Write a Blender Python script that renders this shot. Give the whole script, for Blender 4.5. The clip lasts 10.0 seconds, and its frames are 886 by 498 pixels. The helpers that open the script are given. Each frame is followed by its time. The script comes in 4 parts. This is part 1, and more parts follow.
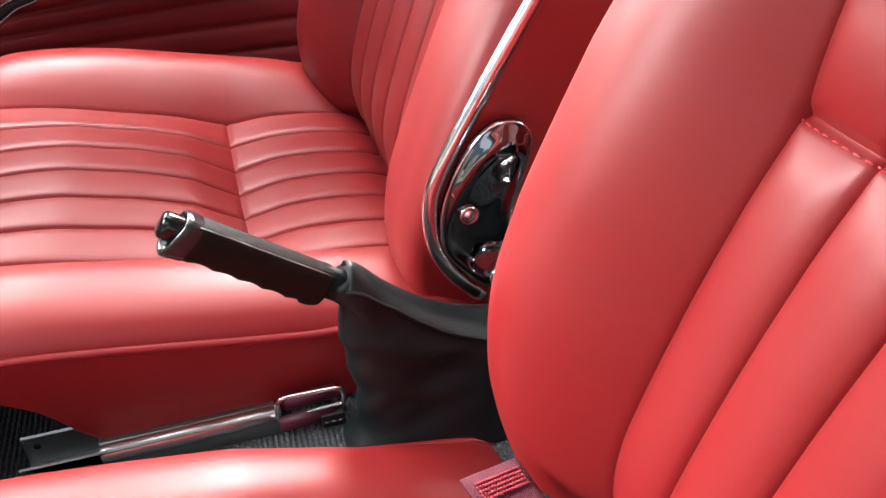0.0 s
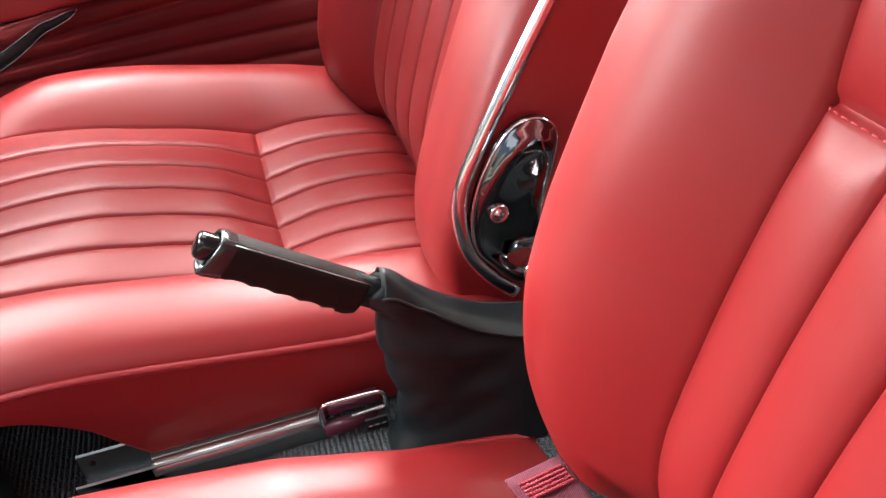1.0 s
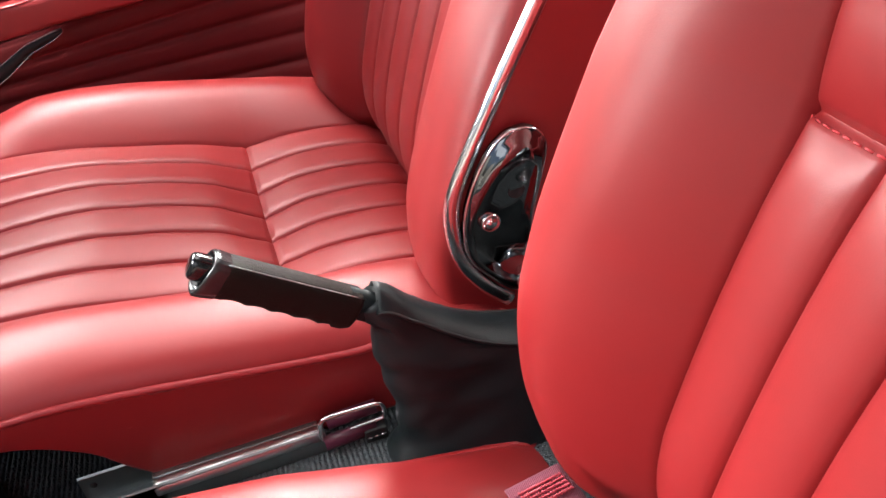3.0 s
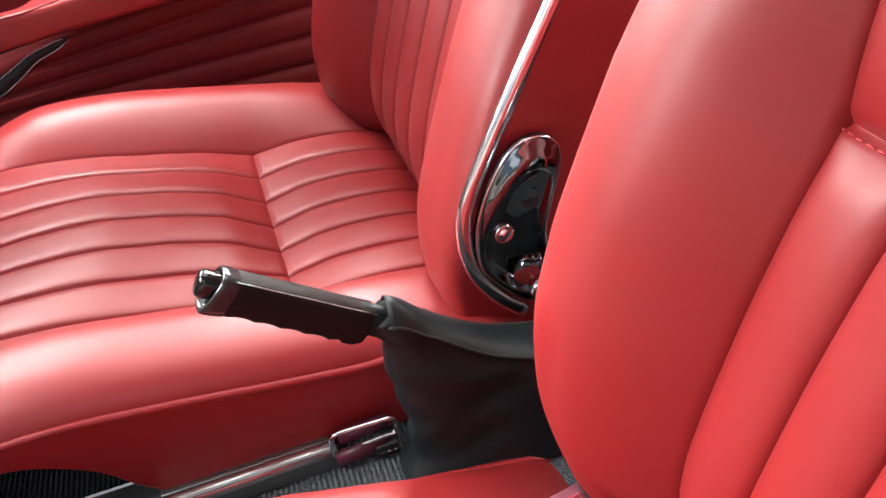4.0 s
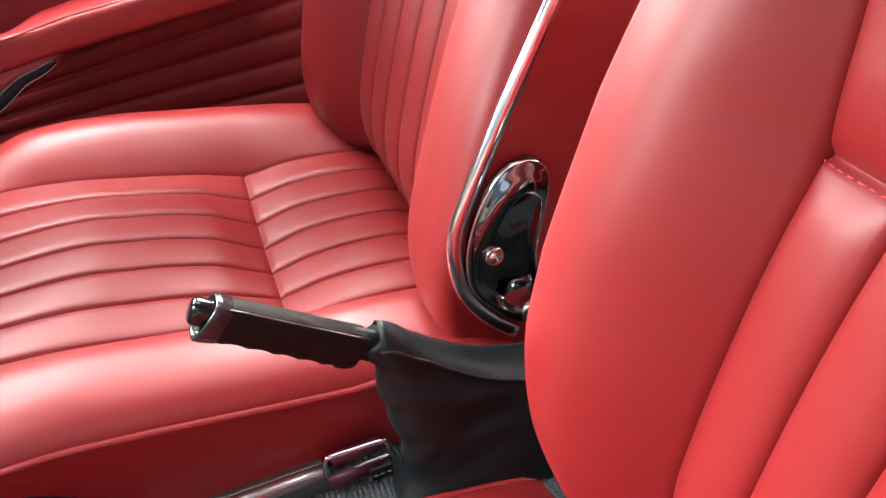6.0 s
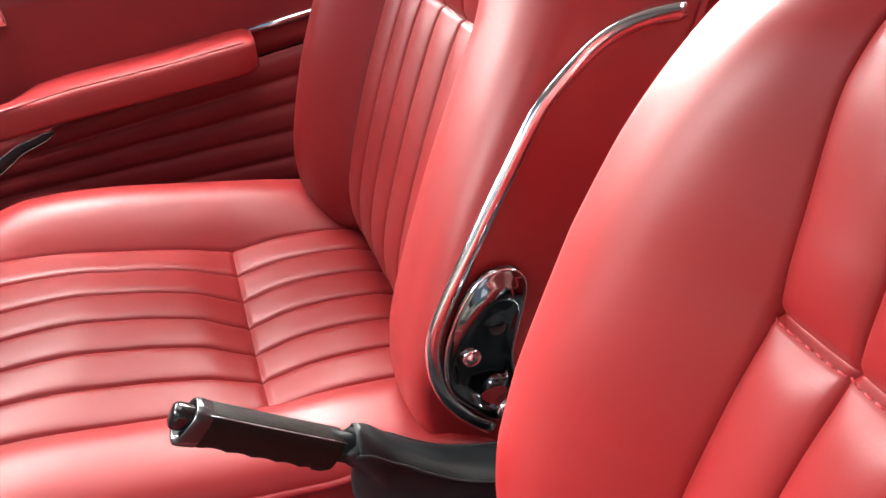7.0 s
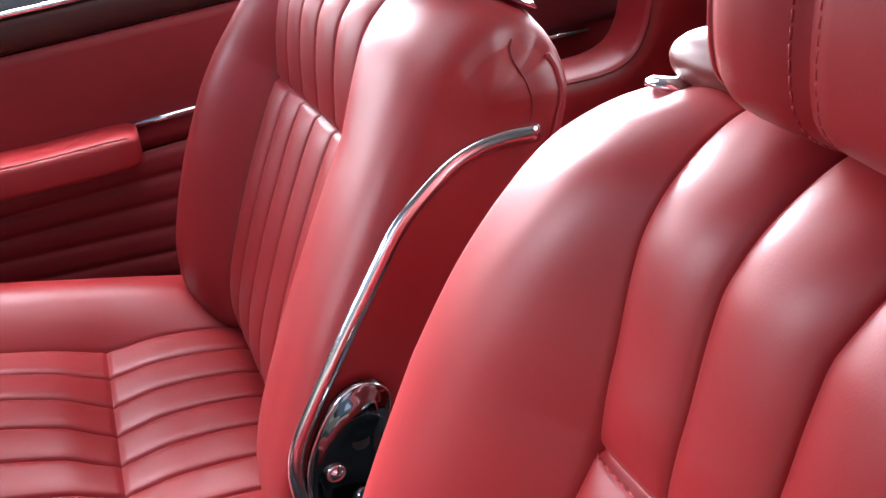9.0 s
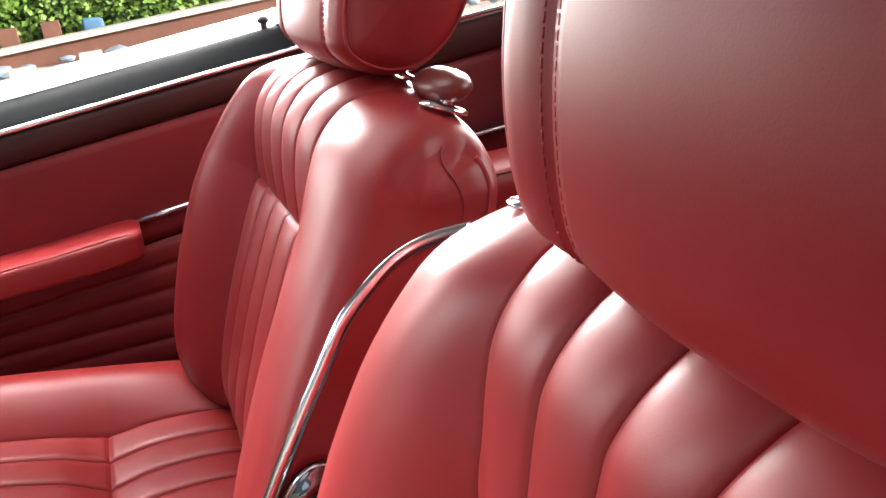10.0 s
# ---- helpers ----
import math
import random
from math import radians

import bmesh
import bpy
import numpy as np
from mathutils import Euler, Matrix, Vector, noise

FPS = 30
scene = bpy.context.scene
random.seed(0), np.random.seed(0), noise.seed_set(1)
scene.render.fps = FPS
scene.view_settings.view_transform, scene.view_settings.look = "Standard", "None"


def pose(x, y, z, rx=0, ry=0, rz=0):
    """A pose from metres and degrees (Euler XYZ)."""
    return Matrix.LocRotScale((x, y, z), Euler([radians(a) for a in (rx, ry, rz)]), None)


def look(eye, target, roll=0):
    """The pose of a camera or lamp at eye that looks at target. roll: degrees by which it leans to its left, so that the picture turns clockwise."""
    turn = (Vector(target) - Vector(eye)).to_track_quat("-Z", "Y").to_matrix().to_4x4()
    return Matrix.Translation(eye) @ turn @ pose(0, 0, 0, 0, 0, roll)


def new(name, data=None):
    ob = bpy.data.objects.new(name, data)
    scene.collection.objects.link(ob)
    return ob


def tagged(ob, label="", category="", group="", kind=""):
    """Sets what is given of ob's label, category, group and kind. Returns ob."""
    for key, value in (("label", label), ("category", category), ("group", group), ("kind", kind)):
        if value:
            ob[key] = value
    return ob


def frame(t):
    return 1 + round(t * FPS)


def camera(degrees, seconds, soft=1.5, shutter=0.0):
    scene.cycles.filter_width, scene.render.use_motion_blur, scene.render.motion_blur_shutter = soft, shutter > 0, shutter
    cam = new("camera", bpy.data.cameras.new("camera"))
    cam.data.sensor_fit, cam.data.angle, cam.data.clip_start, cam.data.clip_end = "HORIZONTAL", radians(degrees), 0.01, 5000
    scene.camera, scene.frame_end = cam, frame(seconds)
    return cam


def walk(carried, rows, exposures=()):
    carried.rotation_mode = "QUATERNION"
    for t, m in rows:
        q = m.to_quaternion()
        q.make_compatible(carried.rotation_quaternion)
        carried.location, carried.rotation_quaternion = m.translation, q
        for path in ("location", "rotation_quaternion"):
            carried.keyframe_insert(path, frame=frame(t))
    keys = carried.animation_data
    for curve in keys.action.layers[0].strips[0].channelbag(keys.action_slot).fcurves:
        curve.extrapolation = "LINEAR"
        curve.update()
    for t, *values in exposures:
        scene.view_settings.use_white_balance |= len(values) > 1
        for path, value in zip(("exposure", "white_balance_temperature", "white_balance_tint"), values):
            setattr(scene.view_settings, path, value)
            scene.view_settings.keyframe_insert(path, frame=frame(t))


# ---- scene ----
cam = camera(56.9, 10.0)
PATH = [
    (0, (0.014, 0.045, 0.818), (0.488, 1.628, -0.307), -1.2),
    (0.5, (0.02, 0.046, 0.832), (0.429, 1.648, -0.294), -4.9),
    (1, (0.018, 0.048, 0.829), (0.404, 1.64, -0.319), -6.3),
    (1.5, (0.017, 0.043, 0.833), (0.408, 1.632, -0.317), -7.2),
    (2, (0.018, 0.044, 0.833), (0.419, 1.628, -0.32), -7.7),
    (2.5, (0.02, 0.043, 0.837), (0.421, 1.63, -0.313), -7.8),
    (4, (0.024, 0.067, 0.838), (0.401, 1.661, -0.31), -8.9),
    (4.5, (0.023, 0.066, 0.842), (0.399, 1.663, -0.302), -9.5),
    (5, (0.029, 0.07, 0.845), (0.415, 1.669, -0.291), -10.0),
    (6.5, (0.023, 0.066, 0.856), (0.452, 1.673, -0.255), -7.7),
    (7, (0.04, 0.071, 0.898), (0.501, 1.716, -0.141), -6.4),
    (7.5, (0.049, 0.073, 0.906), (0.544, 1.735, -0.091), -4.7),
    (8, (0.055, 0.079, 0.915), (0.566, 1.749, -0.058), -4.9),
    (8.5, (0.078, 0.081, 0.913), (0.65, 1.755, -0.019), -4.0),
    (9, (0.086, 0.065, 0.924), (0.777, 1.715, 0.029), -3.0),
    (9.5, (0.106, 0.03, 0.947), (0.825, 1.699, 0.112), -5.7),
    (10, (0.142, -0.011, 0.967), (0.788, 1.726, 0.215), -6.2),
]
EXPO = [(0.0, 1.40, 6600, 10), (6.5, 1.42, 6600, 10), (7.0, 1.44, 6700, 10), (7.5, 1.46, 6700, 10), (8.5, 1.22, 6400, 11), (9.0, 1.05, 5900, 14), (9.5, 1.02, 6100, 13), (10.0, 1.02, 6500, 10)]
walk(cam, [(t, look(eye, target, roll)) for t, eye, target, roll in PATH], EXPO)

# ---- world, sun and window light ----
SUN_EL, SUN_AZ = 20.0, 120.0
sky_world = bpy.data.worlds.new("sky")
scene.world = sky_world
sky_world.use_nodes = True
wn = sky_world.node_tree
sky = wn.nodes.new("ShaderNodeTexSky")
sky.sky_type = "NISHITA"
sky.sun_disc = False
sky.sun_elevation, sky.sun_rotation = radians(SUN_EL), radians(SUN_AZ)
sky.air_density, sky.dust_density, sky.ozone_density = 0.7, 6.0, 0.5
wn.links.new(sky.outputs[0], wn.nodes["Background"].inputs[0])
wn.nodes["Background"].inputs[1].default_value = 0.12
sun_data = bpy.data.lights.new("sun", "SUN")
sun_data.energy, sun_data.angle, sun_data.color = 5.0, radians(4), (1.0, 0.95, 0.88)
sun = new("sun", sun_data)
# the sun stands behind the car, to its rear
sun.matrix_world = look((6, -3.5, 2.5), (0, 0, 0))


def window_light(name, eye, target, w, h, watts, col=(1, 1, 1), spread=180):
    d = bpy.data.lights.new(name, "AREA")
    d.shape, d.size, d.size_y, d.energy, d.color, d.spread = "RECTANGLE", w, h, watts, col, radians(spread)
    ob = new(name, d)
    ob.matrix_world = look(eye, target)
    return ob


window_light("windscreen_light", (-0.36, 1.20, 1.00), (0.20, 0.20, 0.34), 0.60, 0.36, 1.3, (1.0, 0.98, 0.95), 70)
window_light("far_window_light", (0.62, 1.375, 1.03), (0.46, 0.50, 0.92), 0.85, 0.36, 8.3, (1.0, 0.975, 0.94), 88)
window_light("window_top_light", (-0.10, 1.33, 1.14), (-0.08, 1.26, 0.50), 0.95, 0.14, 1.9, (1.0, 0.97, 0.94), 55)
window_light("window_top_light", (0.52, 1.36, 1.15), (0.37, 0.62, 0.80), 0.72, 0.13, 3.0, (1.0, 0.985, 0.955), 46)
window_light("rear_window_light", (1.08, 1.385, 1.06), (0.60, 0.40, 0.80), 0.46, 0.42, 6.5, (1.0, 0.98, 0.95))
# unseen lamp before the closed rear wall, added to brighten the rear seat
window_light("rear_fill_light", (1.40, 0.60, 1.10), (0.70, 0.80, 0.55), 0.90, 0.36, 2.2, (1.0, 0.98, 0.96), 100)
window_light("door_opening_light", (-0.32, -0.31, 1.05), (0.16, 0.36, 0.45), 0.44, 0.46, 0.2, (0.96, 0.98, 1.0), 120)
window_light("windscreen_light", (-0.64, 0.46, 0.98), (0.15, 0.27, 0.42), 0.50, 0.26, 1.2, (1.0, 0.985, 0.96), 60)
# overhead lamp added to brighten the seat tops and armrest
window_light("overhead_fill_light", (0.18, 0.86, 1.345), (0.20, 0.84, 0.40), 0.60, 0.62, 2.5, (1.0, 0.985, 0.96))


# ---- materials ----
def material(name, colour, rough=0.5, metal=0.0, var=0.12, scale=30.0, bump=0.0, bump_scale=600.0, spec=0.5, kind="noise", crease=0.0, relief=0.0006):
    m = bpy.data.materials.new(name)
    m.use_nodes = True
    nt = m.node_tree
    b = nt.nodes["Principled BSDF"]
    b.inputs["Metallic"].default_value = metal
    b.inputs["Specular IOR Level"].default_value = spec
    tc = nt.nodes.new("ShaderNodeTexCoord")
    n1 = nt.nodes.new("ShaderNodeTexNoise")
    n1.inputs["Scale"].default_value = scale
    n1.inputs["Detail"].default_value = 5
    nt.links.new(tc.outputs["Object"], n1.inputs["Vector"])
    mix = nt.nodes.new("ShaderNodeMix")
    mix.data_type = "RGBA"
    c = Vector(colour)
    mix.inputs["A"].default_value = (*(c * (1 - var)), 1)
    mix.inputs["B"].default_value = (*(c * (1 + var)), 1)
    nt.links.new(n1.outputs["Fac"], mix.inputs["Factor"])
    nt.links.new(mix.outputs["Result"], b.inputs["Base Color"])
    mr = nt.nodes.new("ShaderNodeMapRange")
    mr.inputs["To Min"].default_value, mr.inputs["To Max"].default_value = rough * 0.85, min(1, rough * 1.15)
    n2 = nt.nodes.new("ShaderNodeTexNoise")
    n2.inputs["Scale"].default_value = scale * 3
    nt.links.new(tc.outputs["Object"], n2.inputs["Vector"])
    nt.links.new(n2.outputs["Fac"], mr.inputs["Value"])
    nt.links.new(mr.outputs["Result"], b.inputs["Roughness"])
    if bump:
        bp = nt.nodes.new("ShaderNodeBump")
        bp.inputs["Strength"].default_value = bump
        bp.inputs["Distance"].default_value = relief
        if kind == "leather":
            t = nt.nodes.new("ShaderNodeTexVoronoi")
            t.inputs["Scale"].default_value = bump_scale
            t.feature = "SMOOTH_F1"
            nt.links.new(tc.outputs["Object"], t.inputs["Vector"])
            nt.links.new(t.outputs["Distance"], bp.inputs["Height"])
        elif kind == "rib":
            t = nt.nodes.new("ShaderNodeTexWave")
            t.inputs["Scale"].default_value = bump_scale
            t.inputs["Distortion"].default_value = 1.5
            t.inputs["Detail"].default_value = 2
            nt.links.new(tc.outputs["Object"], t.inputs["Vector"])
            nt.links.new(t.outputs["Fac"], bp.inputs["Height"])
            bp.inputs["Distance"].default_value = 0.003
        else:
            t = nt.nodes.new("ShaderNodeTexNoise")
            t.inputs["Scale"].default_value = bump_scale
            t.inputs["Detail"].default_value = 3
            nt.links.new(tc.outputs["Object"], t.inputs["Vector"])
            nt.links.new(t.outputs["Fac"], bp.inputs["Height"])
        nt.links.new(bp.outputs["Normal"], b.inputs["Normal"])
        if crease:
            # broad soft wrinkles under the fine grain
            w = nt.nodes.new("ShaderNodeTexNoise")
            w.inputs["Scale"].default_value = 22
            w.inputs["Detail"].default_value = 3
            w.inputs["Distortion"].default_value = 0.6
            nt.links.new(tc.outputs["Object"], w.inputs["Vector"])
            b2 = nt.nodes.new("ShaderNodeBump")
            b2.inputs["Strength"].default_value = crease
            b2.inputs["Distance"].default_value = 0.01
            nt.links.new(w.outputs["Fac"], b2.inputs["Height"])
            nt.links.new(b2.outputs["Normal"], bp.inputs["Normal"])
    return m


RED = material("red_leather", (0.243, 0.0111, 0.0126), 0.45, var=0.06, spec=0.59, scale=9, bump=0.055, bump_scale=1100, kind="leather", crease=0.014)
# darker than the seat red: the door's shade is partly in this colour
RED_DARK = material("red_vinyl_door", (0.16, 0.010, 0.012), 0.58, var=0.15, scale=12, bump=0.25, bump_scale=800, kind="leather", spec=0.3)
RED_BACK = material("red_piping", (0.27, 0.014, 0.018), 0.45, var=0.08, scale=40)
RED_PERF = material("perforated_red_vinyl", (0.13, 0.012, 0.016), 0.55, var=0.15, scale=12)
nt = RED_PERF.node_tree
pc = nt.nodes.new("ShaderNodeTexCoord")
sc = nt.nodes.new("ShaderNodeVectorMath")
sc.operation = "MULTIPLY"
sc.inputs[1].default_value = (190, 0, 190)
fr = nt.nodes.new("ShaderNodeVectorMath")
fr.operation = "FRACTION"
ds = nt.nodes.new("ShaderNodeVectorMath")
ds.operation = "DISTANCE"
ds.inputs[1].default_value = (0.5, 0, 0.5)
lt = nt.nodes.new("ShaderNodeMapRange")
lt.inputs["From Min"].default_value, lt.inputs["From Max"].default_value = 0.12, 0.26
bp = nt.nodes.new("ShaderNodeBump")
bp.inputs["Strength"].default_value, bp.inputs["Distance"].default_value = 1.0, 0.0012
nt.links.new(pc.outputs["Object"], sc.inputs[0])
nt.links.new(sc.outputs[0], fr.inputs[0])
nt.links.new(fr.outputs[0], ds.inputs[0])
nt.links.new(ds.outputs["Value"], lt.inputs["Value"])
nt.links.new(lt.outputs["Result"], bp.inputs["Height"])
nt.links.new(bp.outputs["Normal"], nt.nodes["Principled BSDF"].inputs["Normal"])
SEAM_THREAD = material("leather_red_thread", (0.24, 0.013, 0.015), 0.6, var=0.1, scale=300, spec=0.3)
STITCH = material("red_thread", (0.55, 0.06, 0.07), 0.7, var=0.1, scale=300)
BELT = material("maroon_webbing", (0.125, 0.012, 0.032), 0.7, var=0.15, scale=200, bump=0.6, bump_scale=260, kind="rib")
BELT_THREAD = material("dark_red_thread", (0.30, 0.018, 0.035), 0.7, var=0.2, scale=300)
CHROME_SOFT = material("chrome_strip", (0.80, 0.80, 0.81), 0.16, metal=1.0, var=0.03, scale=60)
CHROME = material("chrome", (0.80, 0.80, 0.81), 0.06, metal=1.0, var=0.03, scale=60)
STEEL = material("zinc_steel", (0.33, 0.355, 0.35), 0.36, metal=1.0, var=0.15, scale=50)
STEEL_BRIGHT = material("bright_steel", (0.72, 0.74, 0.74), 0.32, metal=1.0, var=0.08, scale=60)
PLATE = material("dark_mirror_metal", (0.18, 0.185, 0.19), 0.05, metal=1.0, var=0.05, scale=40)
BLACK_LEATHER = material("black_leather", (0.006, 0.009, 0.0105), 0.46, var=0.2, scale=25, bump=0.3, bump_scale=900, kind="leather", crease=0.09, spec=0.25)
GRIP = material("black_plastic_grip", (0.009, 0.0066, 0.0056), 0.50, var=0.25, scale=60, bump=0.9, bump_scale=1000, spec=0.12)
BEZEL = material("worn_bezel", (0.02, 0.02, 0.022), 0.16, var=0.25, scale=90)
BUTTON = material("glossy_black", (0.006, 0.006, 0.007), 0.12, var=0.1, scale=40)
BLACK = material("black_rubber", (0.010, 0.011, 0.012), 0.5, var=0.2, scale=40, spec=0.35)
SEAL = material("seal_rubber", (0.006, 0.008, 0.009), 0.5, var=0.2, scale=40, spec=0.1)
WOOD = material("dark_walnut_veneer", (0.040, 0.013, 0.011), 0.45, var=0.35, scale=14, spec=0.2)
KNOB = material("brown_leather_knob", (0.13, 0.022, 0.018), 0.38, var=0.15, scale=50)
LEVER = material("maroon_lever", (0.055, 0.008, 0.022), 0.4, var=0.15, scale=80)
CARPET = material("charcoal_carpet", (0.062, 0.073, 0.080), 0.95, var=0.8, scale=300, bump=1.0, bump_scale=330, spec=0.1, relief=0.004)
LINING = material("grey_headlining", (0.16, 0.155, 0.15), 0.9, var=0.05, scale=30)
BODY = material("dark_car_body", (0.03, 0.03, 0.032), 0.5, var=0.05, scale=20)
PAINT = material("white_paint", (0.80, 0.81, 0.82), 0.3, var=0.03, scale=20)
CONCRETE = material("pale_concrete", (0.52, 0.50, 0.46), 0.85, var=0.2, scale=3, bump=0.3, bump_scale=60)
STONE = material("blue_grey_stone", (0.20, 0.25, 0.31), 0.8, var=0.35, scale=4, bump=0.4, bump_scale=30)
BRICK = material("red_brown_brick", (0.14, 0.062, 0.045), 0.85, var=0.3, scale=6, bump=0.4, bump_scale=40)
IVY = material("ivy_leaf", (0.11, 0.21, 0.03), 0.5, var=0.6, scale=2.5)
BLUE = material("blue_plastic", (0.07, 0.17, 0.30), 0.5, var=0.2, scale=8)
# dark green that stands for the shade between the ivy leaves
HEDGE_SHADE = material("hedge_shade_green", (0.025, 0.05, 0.012), 0.9, var=0.4, scale=4)


# ---- mesh helpers ----
def base_empty(name, loc, label, category, group="", kind=""):
    e = new(name)
    e.location = loc
    e.empty_display_size = 0.05
    return tagged(e, label, category, group, kind)


def world_base(parent):
    b = Vector((0, 0, 0))
    while parent is not None:
        b += parent.location
        parent = parent.parent
    return b


def part(name, verts, faces, mat, parent=None, label="", smooth=True):
    """One mesh object from world coordinates, under a thing or a part."""
    off = world_base(parent)
    me = bpy.data.meshes.new(name)
    me.from_pydata([tuple(Vector(v) - off) for v in verts], [], faces)
    me.validate()
    bm = bmesh.new()
    bm.from_mesh(me)
    bmesh.ops.remove_doubles(bm, verts=bm.verts, dist=1e-5)
    bmesh.ops.recalc_face_normals(bm, faces=bm.faces)
    bm.to_mesh(me)
    bm.free()
    for p in me.polygons:
        p.use_smooth = smooth
    me.materials.append(mat)
    ob = new(name, me)
    if parent is not None:
        ob.parent = parent
    if label:
        ob["label"] = label
    return ob


def grid_faces(P, keep):
    """Faces of a grid P[col][row] for which keep(c, r) is true, with their own vertices."""
    verts, faces, index = [], [], {}

    def vid(c, r):
        if (c, r) not in index:
            index[(c, r)] = len(verts)
            verts.append(P[c][r])
        return index[(c, r)]
    for c in range(len(P) - 1):
        for r in range(len(P[0]) - 1):
            if keep(c, r):
                faces.append((vid(c, r), vid(c + 1, r), vid(c + 1, r + 1), vid(c, r + 1)))
    return verts, faces


def lerp(a, b, t):
    return a + (b - a) * t


def ease(x, a, b):
    t = max(0.0, min(1.0, (x - a) / (b - a)))
    return t * t * (3 - 2 * t)


def interp(x, xs, ys):
    return float(np.interp(x, xs, ys))


def smooth_curve(pts, n, closed=False):
    """A Catmull-Rom curve through points, resampled evenly."""
    P = [np.array(p, float) for p in pts]
    m = len(P)
    out = []
    segs = m if closed else m - 1
    for i in range(segs):
        p1, p2 = P[i % m], P[(i + 1) % m]
        p0 = P[(i - 1) % m] if closed or i > 0 else 2 * p1 - p2
        p3 = P[(i + 2) % m] if closed or i + 2 < m else 2 * p2 - p1
        for k in range(16):
            t = k / 16
            out.append(0.5 * (2 * p1 + (p2 - p0) * t + (2 * p0 - 5 * p1 + 4 * p2 - p3) * t * t + (3 * p1 - p0 - 3 * p2 + p3) * t ** 3))
    out.append(P[0] if closed else P[-1])
    A = np.array(out)
    d = np.concatenate([[0], np.cumsum(np.linalg.norm(np.diff(A, axis=0), axis=1))])
    q = np.linspace(0, d[-1], n)
    return np.stack([np.interp(q, d, A[:, k]) for k in range(A.shape[1])], axis=1)


def tube(pts, radius, n=10, flat=1.0, side=None, closed=False, caps=True):
    """A tube along points; flat squeezes it along the given side vector."""
    pts = [Vector(p) for p in pts]
    verts, faces = [], []
    m = len(pts)
    for i, p in enumerate(pts):
        a = pts[i - 1] if i > 0 or closed else p
        b = pts[(i + 1) % m] if i < m - 1 or closed else p
        d = (b - a).normalized()
        s = Vector(side) if side is not None else (Vector((0, 1, 0)) if abs(d.y) < 0.9 else Vector((1, 0, 0)))
        u = (s - d * s.dot(d)).normalized()
        v = d.cross(u)
        r = radius(i / (m - 1)) if callable(radius) else radius
        for k in range(n):
            t = 2 * math.pi * k / n
            verts.append(p + u * math.cos(t) * r * flat + v * math.sin(t) * r)
    for i in range(m if closed else m - 1):
        j = (i + 1) % m
        for k in range(n):
            l = (k + 1) % n
            faces.append((i * n + k, i * n + l, j * n + l, j * n + k))
    if caps and not closed:
        faces.append(tuple(range(n)))
        faces.append(tuple((m - 1) * n + k for k in range(n)))
    return verts, faces


def box(x0, x1, y0, y1, z0, z1, bevel=0.0):
    bm = bmesh.new()
    bmesh.ops.create_cube(bm, size=1)
    for v in bm.verts:
        v.co = Vector((lerp(x0, x1, v.co.x + 0.5), lerp(y0, y1, v.co.y + 0.5), lerp(z0, z1, v.co.z + 0.5)))
    if bevel:
        bmesh.ops.bevel(bm, geom=bm.edges[:], offset=bevel, segments=3, affect="EDGES", profile=0.6)
    bm.verts.index_update()
    vs, fs = [v.co.copy() for v in bm.verts], [tuple(v.index for v in f.verts) for f in bm.faces]
    bm.free()
    return vs, fs


def joined(*pieces):
    vs, fs = [], []
    for v, f in pieces:
        k = len(vs)
        vs += list(v)
        fs += [tuple(i + k for i in q) for q in f]
    return vs, fs


def disc(centre, axis, radius, profile, n=24):
    """A turned shape: profile rows of (radius factor, height) along axis."""
    axis = Vector(axis).normalized()
    u = axis.orthogonal().normalized()
    v = axis.cross(u)
    verts, faces = [], []
    for rf, h in profile:
        for k in range(n):
            t = 2 * math.pi * k / n
            verts.append(Vector(centre) + axis * h + (u * math.cos(t) + v * math.sin(t)) * max(rf * radius, 1e-5))
    for i in range(len(profile) - 1):
        for k in range(n):
            l = (k + 1) % n
            faces.append((i * n + k, i * n + l, (i + 1) * n + l, (i + 1) * n + k))
    faces.append(tuple(range(n)))
    faces.append(tuple((len(profile) - 1) * n + k for k in range(n)))
    return verts, faces


TAU = [0, 0.02, 0.05, 0.10, 0.18, 0.30, 0.42, 0.5, 0.58, 0.70, 0.82, 0.90, 0.95, 0.98, 1]


def columns(flutes):
    """Columns of an upholstered form from its inner end to its outer end: (zone, side, value)."""
    half = [("cap", k) for k in (1.0, 0.86, 0.73, 0.61, 0.5, 0.4, 0.31, 0.23, 0.15, 0.07, 0.0)] + [("round", a) for a in (75, 60, 45, 30, 15)]
    half += [("bolster", t) for t in (1.0, 0.85, 0.7, 0.55, 0.4, 0.28, 0.18, 0.1, 0.05, 0.02)]
    cols = [(z, 1, v) for z, v in half]
    for i in range(flutes):
        cols += [("flute", i, t) for t in TAU[(0 if i == 0 else 1):]]
    cols += [(z, -1, v) for z, v in reversed(half)]
    return cols


